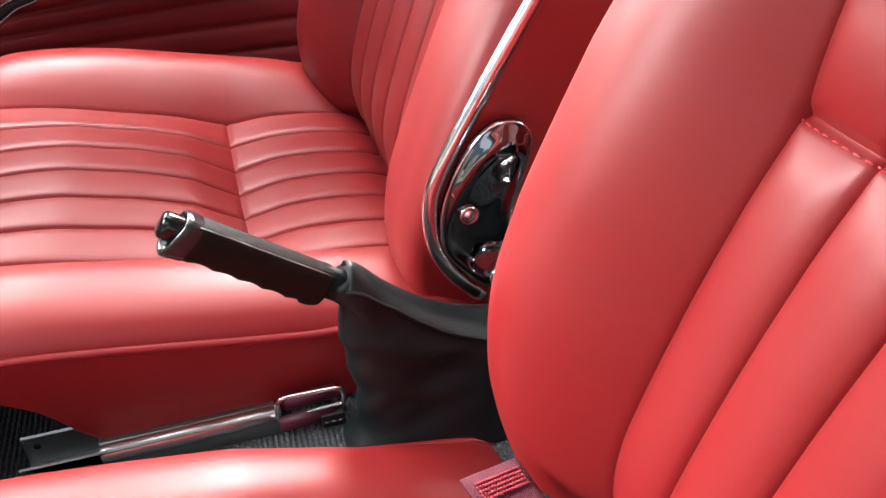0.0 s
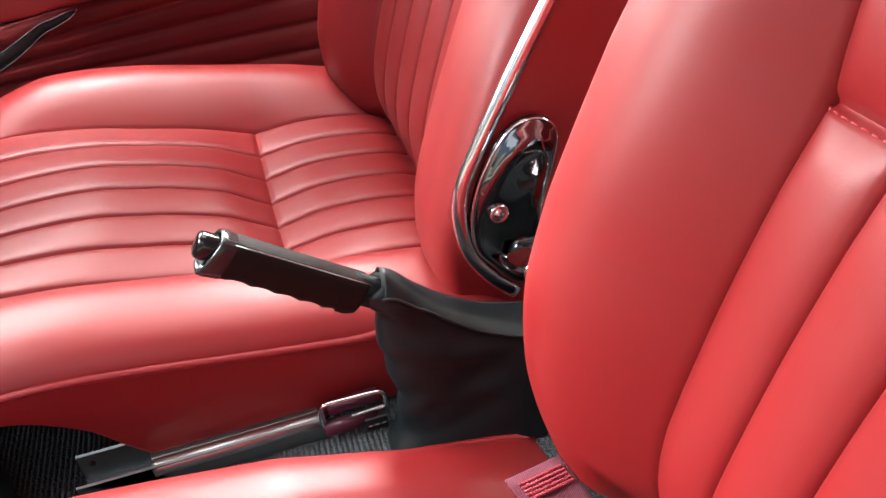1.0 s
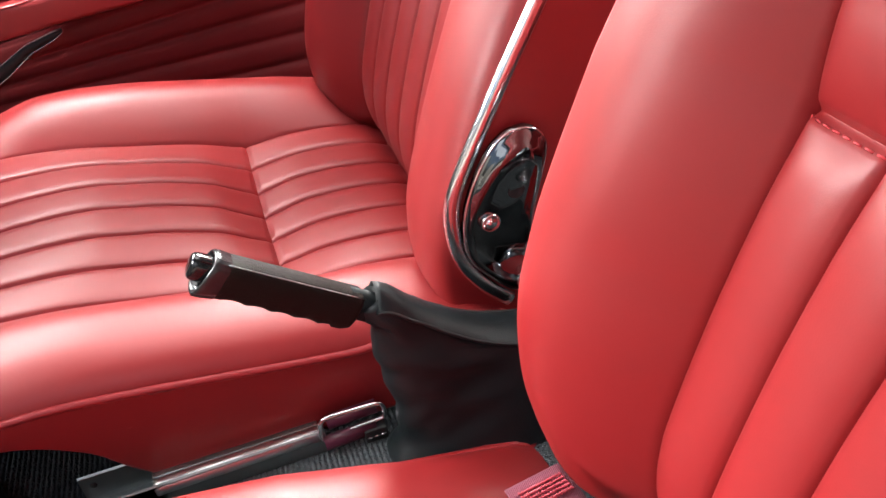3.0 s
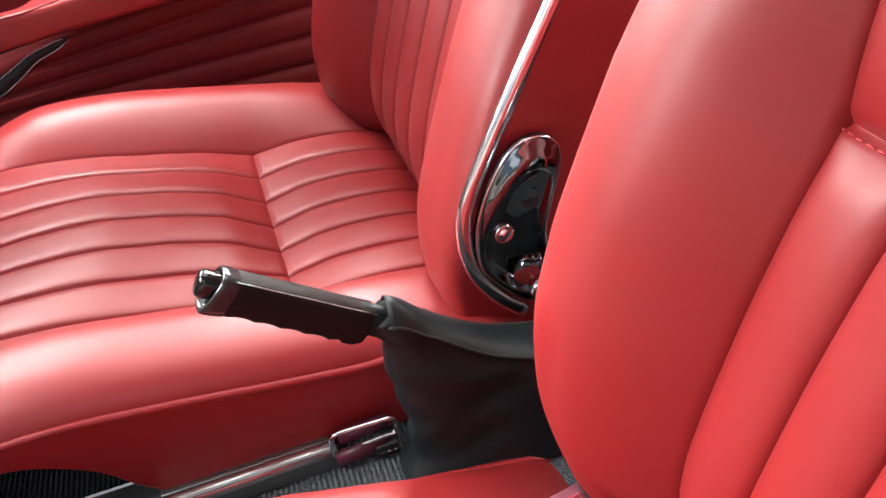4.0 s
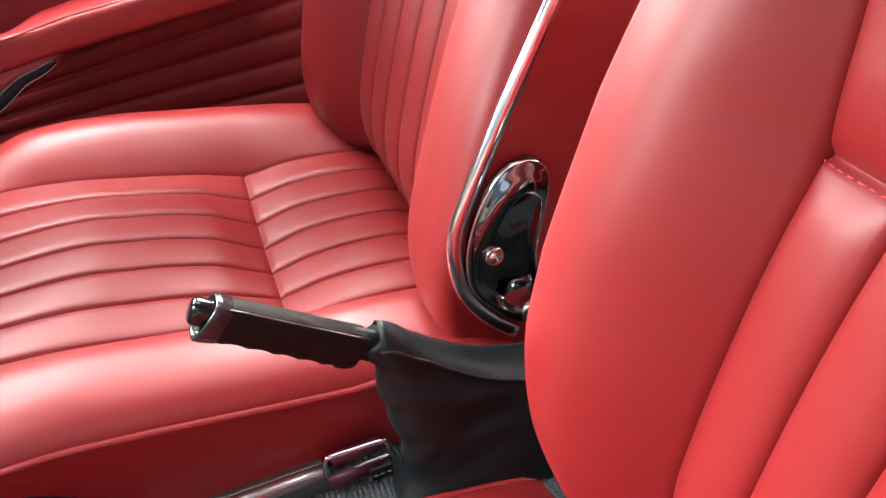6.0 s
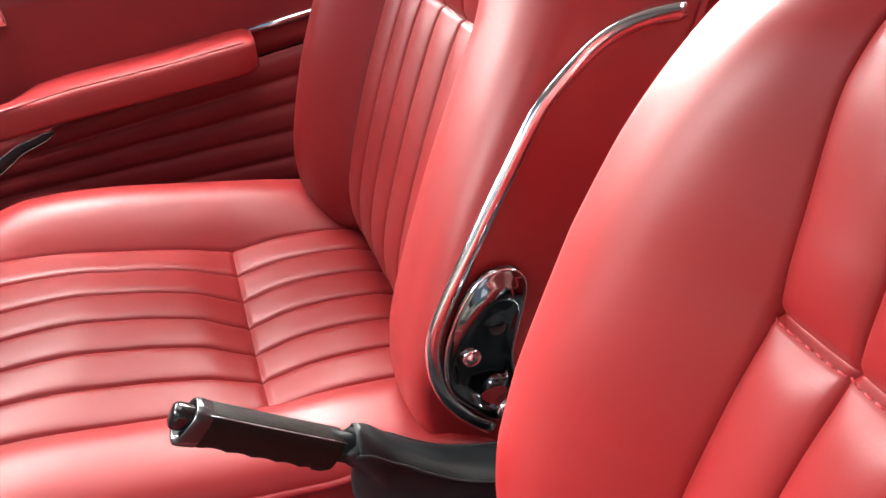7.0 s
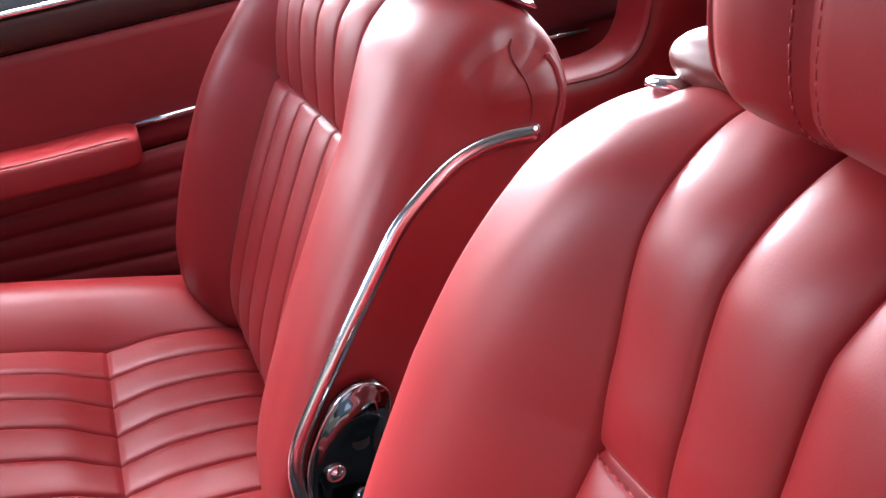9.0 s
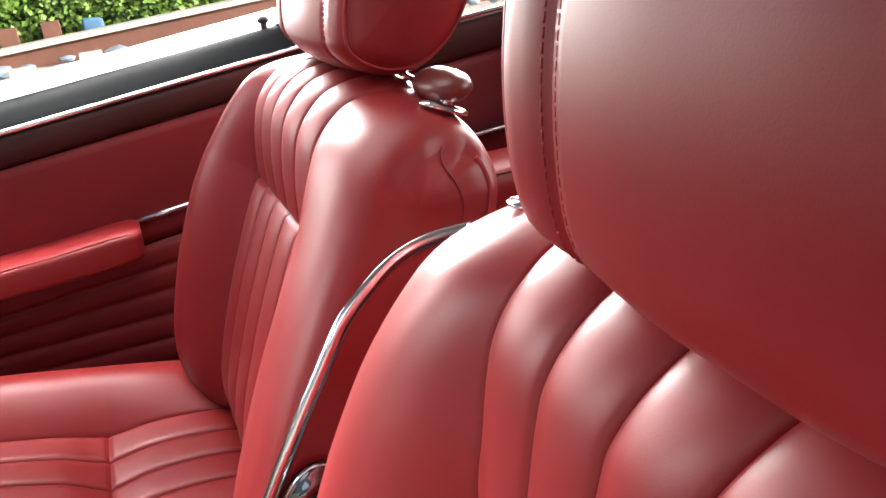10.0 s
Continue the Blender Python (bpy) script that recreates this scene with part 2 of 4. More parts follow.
def profile_rows(pts, n, seams, close=0.016):
    """Rows along a closed profile: positions, outward normals and arc lengths, denser near the seams."""
    A = smooth_curve(pts, 1200, closed=True)
    d = np.concatenate([[0], np.cumsum(np.linalg.norm(np.diff(A, axis=0), axis=1))])
    T = np.gradient(A, axis=0)
    N = np.stack([T[:, 1], -T[:, 0]], axis=1)
    N /= np.linalg.norm(N, axis=1)[:, None]
    area = 0.5 * np.sum(A[:-1, 0] * A[1:, 1] - A[1:, 0] * A[:-1, 1])
    if area < 0:
        N = -N
    q = set(np.round(np.linspace(0, d[-1], n), 5))
    found = []
    for test in seams:
        k = int(np.argmin([test(a, b) for a, b in A]))
        found.append(d[k])
        for off in (-0.016, -0.011, -0.007, -0.004, -0.002, 0, 0.002, 0.004, 0.007, 0.011, 0.016):
            q.add(round(float(d[k] + off), 5))
    q = np.array(sorted(min(x, d[-1]) for x in q if 0 <= x <= d[-1] + 2e-5))
    R = np.stack([np.interp(q, d, A[:, k]) for k in (0, 1)], axis=1)
    M = np.stack([np.interp(q, d, N[:, k]) for k in (0, 1)], axis=1)
    return R, M, q, found


def upholstered(R, M, cols, nfl, wide_at, zone, inset, puff, sink, ru, rn, medial, place, crack, power=4.0, bulge=lambda side, a: 0.0, swell=lambda a: 0.0, inner_flat=True, ramp=0.0, shift=lambda i: 0.0, extra=lambda side, a: 0.0, dip=lambda i, tau: 0.0, crown=lambda a, b, u: 0.0):
    """Points of a padded form: columns across it, rows round its profile.
    shift moves the fluted panel sideways, extra pads the bolsters, dip sinks the panel, crown arches the form."""
    P = []
    for zn, side, val in cols:
        col = []
        for i in range(len(R)):
            a, b = R[i]
            na, nb = M[i]
            W, Uf, D, r1, r2 = wide_at(a), zone(i), inset(i), ru(i), rn(i)
            Wb = W - r1
            ex = extra(side, a) * ease(nb, 0.1, 0.85) if side in (1, -1) and zn != "flute" else 0.0
            if zn == "flute":
                tau = (side + val) / nfl
                u = Uf * (1 - 2 * tau) + shift(i)
                edge = min(val, 1 - val)
                h = -D + puff(i) * (1 - abs(2 * val - 1) ** power) - sink(i) - crack(i) * max(0.0, 1 - edge / 0.05) - dip(i, tau)
            elif zn == "bolster":
                u = lerp(side * Uf + shift(i), side * Wb, val)
                h = -D * (1 - max(0.0, 1 - (1 - val) ** 2.2) ** 0.6) + bulge(side, a) * math.sin(math.pi * val) * (1 if D > 0.012 else D / 0.012)
                if ramp or side < 0:
                    h = -D * (1 - math.sin(0.5 * math.pi * val) ** (ramp or 0.85)) + bulge(side, a) * math.sin(math.pi * val)
                h += ex * math.sin(0.5 * math.pi * val) - dip(i, 0.0 if side > 0 else 1.0) * (1 - val) ** 2
            else:
                ang = radians(val) if zn == "round" else math.pi / 2
                u = side * (Wb + r1 * math.sin(ang) + (swell(a) if side < 0 or not inner_flat else 0.0))
                h = ex - (r2 + 0.75 * ex) * (1 - math.cos(ang))
            h += crown(a, b, u)
            pa, pb = a + na * h, b + nb * h
            if zn == "cap":
                ma, mb = medial(a, b)
                pa, pb = lerp(pa, ma, val), lerp(pb, mb, val)
                u = side * (lerp(W, wide_at(ma), 1 - (1 - val) ** 2) + 0.0005 * val + (swell(pa) if side < 0 or not inner_flat else 0.0))
            col.append(place(pa, pb, u))
        P.append(col)
    return P


def stitches(points, normal_lift, length, gap, radius, name, parent, mat=STITCH):
    """A row of small thread stitches along points (world), lifted a little."""
    A = np.array([tuple(p) for p in points])
    d = np.concatenate([[0], np.cumsum(np.linalg.norm(np.diff(A, axis=0), axis=1))])
    pieces, q = [], 0.0
    while q + length < d[-1]:
        a = [np.interp(q, d, A[:, k]) for k in range(3)]
        b = [np.interp(q + length, d, A[:, k]) for k in range(3)]
        m = (Vector(a) + Vector(b)) / 2 + Vector(normal_lift) * 0.6
        pieces.append(tube([Vector(a), m, Vector(b)], radius, 5))
        q += length + gap
    v, f = joined(*pieces)
    return part(name, v, f, mat, parent)


# ---- the two front seats ----
BACK = [(-0.020, -0.045), (-0.012, 0.0), (0.012, 0.026), (0.050, 0.046), (0.10, 0.056), (0.20, 0.057), (0.30, 0.050), (0.36, 0.043), (0.41, 0.034), (0.445, 0.021),
        (0.474, -0.006), (0.490, -0.040), (0.492, -0.074), (0.478, -0.100), (0.447, -0.116), (0.39, -0.116), (0.30, -0.106), (0.15, -0.098), (0.02, -0.090)]
CUSHION = [(0.225, 0.348), (0.180, 0.382), (0.10, 0.404), (0.0, 0.420), (-0.10, 0.436), (-0.17, 0.444), (-0.23, 0.443), (-0.28, 0.434), (-0.32, 0.412), (-0.332, 0.397), (-0.318, 0.386), (-0.27, 0.385),
           (-0.213, 0.383), (-0.165, 0.358), (-0.138, 0.327), (-0.108, 0.306), (-0.02, 0.300), (0.10, 0.300), (0.20, 0.302), (0.228, 0.318)]


def front_seat(yc, inn, lean, x0, z0, seam_s, dx, dz, tilt, post_f, fz, head, label, group, plate=True):
    """A seat about the plane y = yc; inn is +1 or -1, the way to the middle of the car."""
    seat = base_empty("front_seat", (x0 - 0.1, yc, 0.298), label, "car seat", group)
    sl, cl = math.sin(radians(lean)), math.cos(radians(lean))

    def place_b(s, f, u):
        return Vector((x0 + s * sl - f * cl, yc + inn * u, z0 + s * cl + f * sl))

    def place_c(x, z, u):
        return Vector((x + dx, yc + inn * u, z + dz - (0.0 if plate else 0.165 * (max(-0.02, x) - 0.08) + 0.05 * max(0.0, x - 0.05))))

    # cushion
    R, M, q, (qs, qr, qf) = profile_rows(CUSHION, 110, [lambda a, b: abs(a - 0.033) + (b < 0.35), lambda a, b: abs(a - 0.222) + (b < 0.335), lambda a, b: abs(a + 0.318) + (b < 0.40)])
    cols = columns(6)
    qlo, qhi = min(qr, qf), max(qr, qf)
    ends = (qr, qf)

    def active(i):
        return qlo <= q[i] <= qhi

    def fade(i):
        if not active(i):
            return 0.0
        return min(1, abs(q[i] - ends[0]) / 0.012, abs(q[i] - ends[1]) / 0.05)

    def pinch(i, a, w):
        return math.exp(-((q[i] - a) / w) ** 2)

    zone = lambda i: interp(R[i][0], [-0.25, -0.1, 0.03, 0.2], [0.172, 0.168, 0.165, 0.165])
    inset = lambda i: interp(R[i][0], [-0.27, -0.20, -0.10, 0.033, 0.10, 0.17, 0.22], [0.012, 0.022, 0.032, 0.040, 0.033, 0.024, 0.016]) * max(0, min(1, fade(i) * 1.2)) * (1 if active(i) else 0)
    sink = lambda i: 0.0012 * pinch(i, qs, 0.0025) * (1 if active(i) else 0)
    crack = lambda i: 0.0030 * min(1, fade(i) * 2)
    puff = lambda i: 0.0045 * min(1, fade(i) * 2) * (1 - 0.55 * pinch(i, qs, 0.0045))
    P = upholstered(R, M, cols, 6, lambda a: 0.292, zone, inset, puff, sink, lambda i: 0.050, lambda i: interp(R[i][1], [0.385, 0.41], [0.004, 0.030]),
                    lambda a, b: (max(-0.30, min(0.19, a)), interp(a, [-0.30, -0.22, -0.12, 0.0, 0.19], [0.402, 0.405, 0.372, 0.362, 0.345])), place_c, crack, power=6.0, bulge=lambda side, a: 0.003, ramp=0.85 if plate else 1.25,
                    extra=lambda side, a: 0.0 if side > 0 else interp(a, [-0.31, -0.26, -0.21, -0.10, 0.0, 0.1, 0.2], [0.0, 0.010, 0.019, 0.020, 0.016, 0.010, 0.0]),
                    dip=lambda i, tau: fade(i) * (interp(R[i][0], [-0.25, -0.19, -0.135, -0.075, -0.014, 0.010, 0.033, 0.055, 0.073, 0.126, 0.2], [0.007, 0.0, -0.006, -0.006, 0.0, 0.007, 0.013, 0.010, 0.007, 0.004, 0.003]) * math.sin(math.pi * tau) + 0.007 * pinch(i, qs, 0.04)))
    fl = [k for k, c in enumerate(cols) if c[0] == "flute"]
    c0, c1 = fl[0], fl[-1]
    rows_on = [i for i in range(len(R)) if active(i)]
    r0, r1 = rows_on[0], rows_on[-1]
    rs = int(np.argmin(abs(q - qs)))
    v, f = grid_faces(P, lambda c, r: not (c0 <= c < c1 and r0 <= r < r1))
    cushion = part("cushion", v, f, RED, seat)
    for i in range(6):
        a = c0 + i * (len(TAU) - 1)
        for lo, hi in ((r0, rs), (rs, r1)):
            v, f = grid_faces(P, lambda c, r: a <= c < a + len(TAU) - 1 and lo <= r < hi)
            part("flute", v, f, RED, cushion)
    # piping along the upper edge of each side
    ke = [k for k, c in enumerate(cols) if c[0] == "cap" and c[2] == 0.0]
    for k in ke:
        line = [P[k][r] for r in range(len(R)) if R[r][1] > (0.390 if plate else 0.376) and R[r][0] > -0.32 and R[r][0] < 0.20]
        lift = Vector((0, inn * (1 if cols[k][1] > 0 else -1) * 0.001, 0.0))
        v, f = tube([p + lift for p in line], 0.0035, 8)
        part("piping", v, f, RED_BACK, cushion)

    # backrest
    low = 0.0 if plate else 0.013
    prof = [(s_ - low * max(0.0, (s_ - 0.36) / 0.13), f_) for s_, f_ in BACK]
    R, M, q, (qs, qb, qt) = profile_rows(prof, 230, [lambda a, b: abs(a - seam_s) + (b < 0), lambda a, b: abs(b + 0.030) + (a > 0.1), lambda a, b: abs(b + 0.075) + (a < 0.4)])
    cols = columns(5)
    qlo, qhi = min(qb, qt), max(qb, qt)
    ends = (qb, qt)

    def depth(i):
        if not active(i):
            return 0.0
        s = R[i][0]
        d = interp(s, [0.0, 0.08, 0.2, seam_s - 0.05, seam_s - 0.004, seam_s + 0.004, seam_s + 0.04, 0.43, 0.465], [0.044, 0.044, 0.038, 0.032, 0.030, 0.029, 0.018, 0.008, 0.0])
        return d if R[i][1] > -0.034 else 0.0

    def pad(a, side):
        if plate:
            return 0.0 if side > 0 else interp(a, [0.02, 0.10, 0.20, 0.29, 0.34, 0.40, 0.45, 0.48], [0.003, 0.010, 0.019, 0.025, 0.024, 0.019, 0.013, 0.004])
        return 0.0235 * ease(a, 0.02, 0.16) * (1 - ease(a, 0.35, 0.51))

    def crown_near(a, b, u):
        return ease(a, 0.35, 0.475) * lerp(0.3, 1.0, ease(b, -0.11, -0.04)) * (0.0235 * max(0.0, 1 - abs(u / 0.265) ** 3) - 0.005 * max(0.0, 1 - abs(u / 0.13) ** 2))

    def crown_far(a, b, u):
        return 0.026 * ease(a, 0.34, 0.48) * lerp(0.3, 1.0, ease(b, -0.11, -0.04)) * max(0.0, 1 - (u / 0.25) ** 2)

    if plate:
        wide = lambda a: interp(a, [0, 0.2, 0.3, 0.36, 0.42, 0.455, 0.485, 0.492], [0.280, 0.280, 0.276, 0.270, 0.261, 0.254, 0.241, 0.234])
    else:
        wide = lambda a: interp(a, [0, 0.1, 0.2, 0.3, 0.36, 0.42, 0.455, 0.485, 0.492], [0.250, 0.253, 0.255, 0.247, 0.238, 0.226, 0.220, 0.213, 0.210])
    if plate:
        zone = lambda i: interp(R[i][0], [0, 0.2, seam_s, 0.45, 0.49], [fz - 0.004, fz, fz, fz - 0.001, fz - 0.006])
    else:
        zone = lambda i: interp(R[i][0], [0.1, 0.2, 0.3, 0.36, 0.42, 0.45, 0.48], [0.1235, 0.123, 0.122, 0.125, 0.128, 0.136, 0.146])
    puff = lambda i: (0.0052 if plate else 0.0075) * min(1, fade(i) * 1.6) * (1 - 0.85 * pinch(i, qs, 0.016))
    ru = lambda i: interp(R[i][0], [0, 0.15, 0.38, 0.49], [0.030, 0.034, 0.052, 0.055] if plate else [0.028, 0.030, 0.038, 0.050])
    rn = lambda i: interp(R[i][0], [0, 0.15, 0.38, 0.49], [0.014, 0.018, 0.034, 0.030]) * interp(R[i][1], [-0.10, 0.0], [0.6, 1.0])
    sink = lambda i: 0.005 * pinch(i, qs, 0.0035) if active(i) else 0.0
    P = upholstered(R, M, cols, 5, wide, zone, depth, puff, sink, ru, rn, lambda a, b: (max(0.05, min(0.42, a)), -0.03), place_b, crack, power=2.6, bulge=lambda side, a: (0.003 if side > 0 else 0.005) if plate else 0.004, swell=lambda a: interp(a, [0.1, 0.3, 0.5], [0.0, 0.010, 0.012]), inner_flat=plate, ramp=0.0 if plate else 0.9,
                    shift=lambda i: 0.0 if plate else interp(R[i][0], [0.1, 0.2, 0.3, 0.36, 0.42, 0.45, 0.48], [0.018, 0.013, 0.005, 0.001, 0.0, -0.009, -0.018]),
                    crown=lambda a, b, u: crown_far(a, b, u) if plate else crown_near(a, b, u),
                    extra=lambda side, a: pad(a, side))
    if plate:
        # leather gathered into a tuck below the shoulder
        TUCK = smooth_curve([(0.394, 0.785), (0.385, 0.772), (0.390, 0.760), (0.395, 0.747), (0.396, 0.733), (0.392, 0.720), (0.383, 0.708)], 40)
        near_tuck = [[9.0, Vector()] for _ in TUCK]
        for k, c in enumerate(cols):
            if c[1] == 1 and c[0] in ("cap", "round"):
                for i, p in enumerate(P[k]):
                    dist = np.hypot(TUCK[:, 0] - p.x, TUCK[:, 1] - p.z)
                    e = int(np.argmin(dist))
                    ahead = p.x < TUCK[e, 0]
                    grow = min(1.0, 0.25 + e / 14)
                    w = math.exp(-(dist[e] / (0.022 if ahead else 0.009)) ** 2) * grow
                    p.y -= inn * w * 0.0009
                    # a soft fold stands up behind it
                    p.y += inn * 0.0006 * grow * math.exp(-((dist[e] - 0.020) / 0.014) ** 2) * (0 if ahead else 1)
                    for g in np.nonzero(dist < 0.012)[0]:
                        if dist[g] < near_tuck[g][0] and abs(p.y - yc) > 0.18:
                            near_tuck[g] = [dist[g], p]
        line = [Vector((TUCK[g, 0], n_[1].y + inn * 0.0002, TUCK[g, 1])) for g, n_ in enumerate(near_tuck) if n_[0] < 1]
        line = [sum(line[max(0, g - 3):g + 4], Vector()) / len(line[max(0, g - 3):g + 4]) for g in range(len(line))]
        v, f = tube(line, lambda t: 0.0003 + 0.0008 * math.sin(math.pi * min(1, t * 1.2 + 0.05)), 8)
        tuck_line = (v, f)
    fl = [k for k, c in enumerate(cols) if c[0] == "flute"]
    c0, c1 = fl[0], fl[-1]
    rows_on = [i for i in range(len(R)) if active(i)]
    r0, r1 = rows_on[0], rows_on[-1]
    rs = int(np.argmin(abs(q - qs)))
    v, f = grid_faces(P, lambda c, r: not (c0 <= c < c1 and r0 <= r < r1))
    backrest = part("backrest", v, f, RED, seat)
    if plate:
        part("tuck_seam", *tuck_line, RED_DARK, backrest)
    for i in range(5):
        a = c0 + i * (len(TAU) - 1)
        for lo, hi in ((r0, rs), (rs, r1)):
            v, f = grid_faces(P, lambda c, r: a <= c < a + len(TAU) - 1 and lo <= r < hi)
            part("flute", v, f, RED, backrest)
    # welt where the back panel is sewn on
    for k in [k for k, c in enumerate(cols) if c[0] == "cap" and c[2] == 0.0]:
        line = [P[k][r] for r in range(len(R)) if R[r][1] < -0.088 and R[r][0] > 0.02]
        v, f = tube(line, 0.0026, 8)
        part("piping", v, f, RED_BACK, backrest)
    # thread along the cross seam
    rr = rs - 3
    line = [P[c][rr] for c in range(c0, c1 + 1)]
    if not plate:
        stitches(line, (-0.001, 0, 0.001), 0.0042, 0.0022, 0.0006, "stitching", backrest)

    # chrome strip on the inner side
    STRIP = [(0.029, -0.034), (0.042, -0.006), (0.064, 0.022), (0.093, 0.0395), (0.122, 0.0475), (0.16, 0.0450), (0.217, 0.037), (0.267, 0.028), (0.315, 0.018), (0.345, 0.004),
             (0.370, -0.012), (0.387, -0.030), (0.400, -0.052), (0.412, -0.082)]
    SC = smooth_curve(STRIP, 70)
    if plate:
        line = [place_b(s, f, interp(s, [0, 0.2, 0.3, 0.36, 0.42], [0.281, 0.281, 0.277, 0.271, 0.262])) for s, f in SC]
        v, f = tube(line, 0.0072, 14, 0.65, side=(0, 1, 0))
        part("chrome_strip", v, f, CHROME_SOFT, seat, "polished chrome edge strip")

    # recliner plate
    OUT = [(0.231, 0.547), (0.246, 0.536), (0.247, 0.516), (0.239, 0.484), (0.233, 0.454), (0.236, 0.418), (0.232, 0.390), (0.216, 0.386), (0.196, 0.405), (0.177, 0.432), (0.173, 0.460), (0.178, 0.490), (0.192, 0.521), (0.210, 0.543)]
    oc = smooth_curve(OUT, 61, closed=True)[:-1]
    cx, cz = 0.209, 0.464
    px = 0.0 if plate else 0.045
    verts, faces = [], []
    rings = [(1.0, 0.0), (0.995, 0.004), (0.975, 0.0065), (0.93, 0.0080), (0.86, 0.0086), (0.78, 0.0078), (0.70, 0.0066), (0.5, 0.0060), (0.25, 0.0064), (0.02, 0.0066)]
    n = len(oc)
    for k, h in rings:
        for x, z in oc:
            verts.append(Vector((lerp(cx, x, k) + px, yc + inn * (0.279 + h + (lerp(cz, z, k) - 0.40) * 0.05 + (0.13 if k < 0.8 else 0.04 if k < 0.9 else 0.0) * (lerp(cz, z, k) - cz)), lerp(cz, z, k))))
    for i in range(len(rings) - 1):
        for k in range(n):
            l = (k + 1) % n
            faces.append((i * n + k, i * n + l, (i + 1) * n + l, (i + 1) * n + k))
    faces.append(tuple((len(rings) - 1) * n + k for k in range(n)))
    pl = part("recliner_plate", verts, faces, PLATE, seat, "dark mirror-finish recliner cover plate")
    rim = [Vector((lerp(cx, x, 0.985) + px, yc + inn * (0.2845 + (z - 0.40) * 0.05), lerp(cz, z, 0.985))) for x, z in oc]
    v, f = tube(rim, 0.0012, 8, closed=True)
    part("plate_rim", v, f, CHROME, pl, "thin chrome rim")
    ax = (0, inn, 0)
    v, f = disc((px + 0.196, yc + inn * 0.2888, 0.468), ax, 0.0085, [(1, 0), (1, 0.003), (0.85, 0.0045), (0.7, 0.0035), (0.55, 0.0035), (0.5, 0.0045), (0.0, 0.005)], 20)
    part("screw", v, f, CHROME, pl)
    v, f = disc((px + 0.219, yc + inn * 0.2936, 0.494), ax, 0.0075, [(1, 0), (1, 0.0006), (0.9, 0.0010), (0.85, 0.0004), (0.0, 0.0004)], 20)
    part("blanking_plug", v, f, BLACK, pl, "black blanking plug")
    v, f = disc((px + 0.225, yc + inn * 0.277, 0.402), ax, 0.0115, [(0.7, 0), (0.7, 0.010), (1, 0.011), (1, 0.017), (0.9, 0.020), (0.72, 0.019), (0.6, 0.016), (0.3, 0.016), (0.25, 0.021), (0.0, 0.022)], 24)
    part("pivot_cap", v, f, CHROME, pl, "round chrome pivot cap")
    v, f = tube([(px + 0.236, yc + inn * 0.292, 0.392), (px + 0.232, yc + inn * 0.296, 0.375), (px + 0.224, yc + inn * 0.298, 0.358)], 0.005, 10, 0.6)
    part("recliner_lever", v, f, CHROME, pl)

    # headrest, tilted forward from the backrest
    post_u = 0.195 if plate else 0.182
    top = 0.0 if plate else 0.0205
    st, ct = math.sin(radians(tilt)), math.cos(radians(tilt))

    def place_h(s, f, u):
        a, b = s - 0.50, f + 0.03
        return place_b(0.50 + head[0] + a * ct - b * st, -0.03 + head[1] + b * ct + a * st, u + head[2])

    HR = [(0.507, 0.022), (0.530, 0.042), (0.59, 0.052), (0.65, 0.045), (0.70, 0.010), (0.705, -0.035), (0.68, -0.075), (0.62, -0.095), (0.560, -0.090), (0.518, -0.060), (0.502, -0.020)]
    if plate:
        HR = [(s_, -0.022 + (f_ + 0.022) * 0.90) for s_, f_ in HR]
    R, M, q, found = profile_rows(HR, 60, [lambda a, b: abs(a - 0.507) + (b < 0)])
    half = [(1.0, -0.5), (0.92, -0.42), (0.75, -0.30), (0.55, -0.19), (0.30, -0.09), (0.12, -0.035), (0.03, -0.008)]
    HW = 0.147 if not plate else 0.141
    P = []
    for side in (1, -1):
        colset = []
        for k, _ in half:
            # domed end
            u = side * (HW - 0.018 + 0.018 * math.sqrt(max(0, 1 - (1 - k) ** 2)) if k < 0.5 else HW)
            col = []
            for i in range(len(R)):
                a, b = R[i]
                if k >= 0.5:
                    t = (k - 0.5) / 0.5
                    pa, pb = lerp(a - M[i][0] * 0.022, 0.60, t), lerp(b - M[i][1] * 0.022, -0.022, t)
                    uu = side * (HW + 0.010 * math.sin(t * math.pi / 2))
                else:
                    t = k / 0.5
                    pa, pb = a - M[i][0] * 0.022 * t * t, b - M[i][1] * 0.022 * t * t
                    uu = side * (HW - 0.028 * (1 - t) ** 2 * 1.0)
                col.append(place_h(pa, pb, uu))
            colset.append(col)
        body_cols = []
        for u, h in ((0.112, 0.0006), (0.0925, 0.0008), (0.090, -0.0022), (0.0875, 0.0008), (0.079, 0.0020), (0.065, 0.0038), (0.045, 0.0055), (0.025, 0.0065)):
            body_cols.append([place_h(R[i][0] + M[i][0] * h, R[i][1] + M[i][1] * h, side * u) for i in range(len(R))])
        P += (colset + body_cols) if side > 0 else list(reversed(colset + body_cols))
    v, f = grid_faces(P, lambda c, r: True)
    headrest = part("headrest", v, f, RED, seat, "red leather headrest with twin-stitched end seams")
    for side in (1, -1):
        for u in (0.0955, 0.0845):
            line = [place_h(R[i][0] + M[i][0] * 0.0009, R[i][1] + M[i][1] * 0.0009, side * u) for i in range(len(R))]
            stitches(line, (0, 0, 0), 0.0040, 0.0014, 0.0006, "stitching", headrest, SEAM_THREAD)
        welt = [place_h(R[i][0] - M[i][0] * 0.0079, R[i][1] - M[i][1] * 0.0079, side * (HW - 0.0045)) for i in range(len(R) - 1)]
        v, f = tube(welt, 0.0016, 6, closed=True)
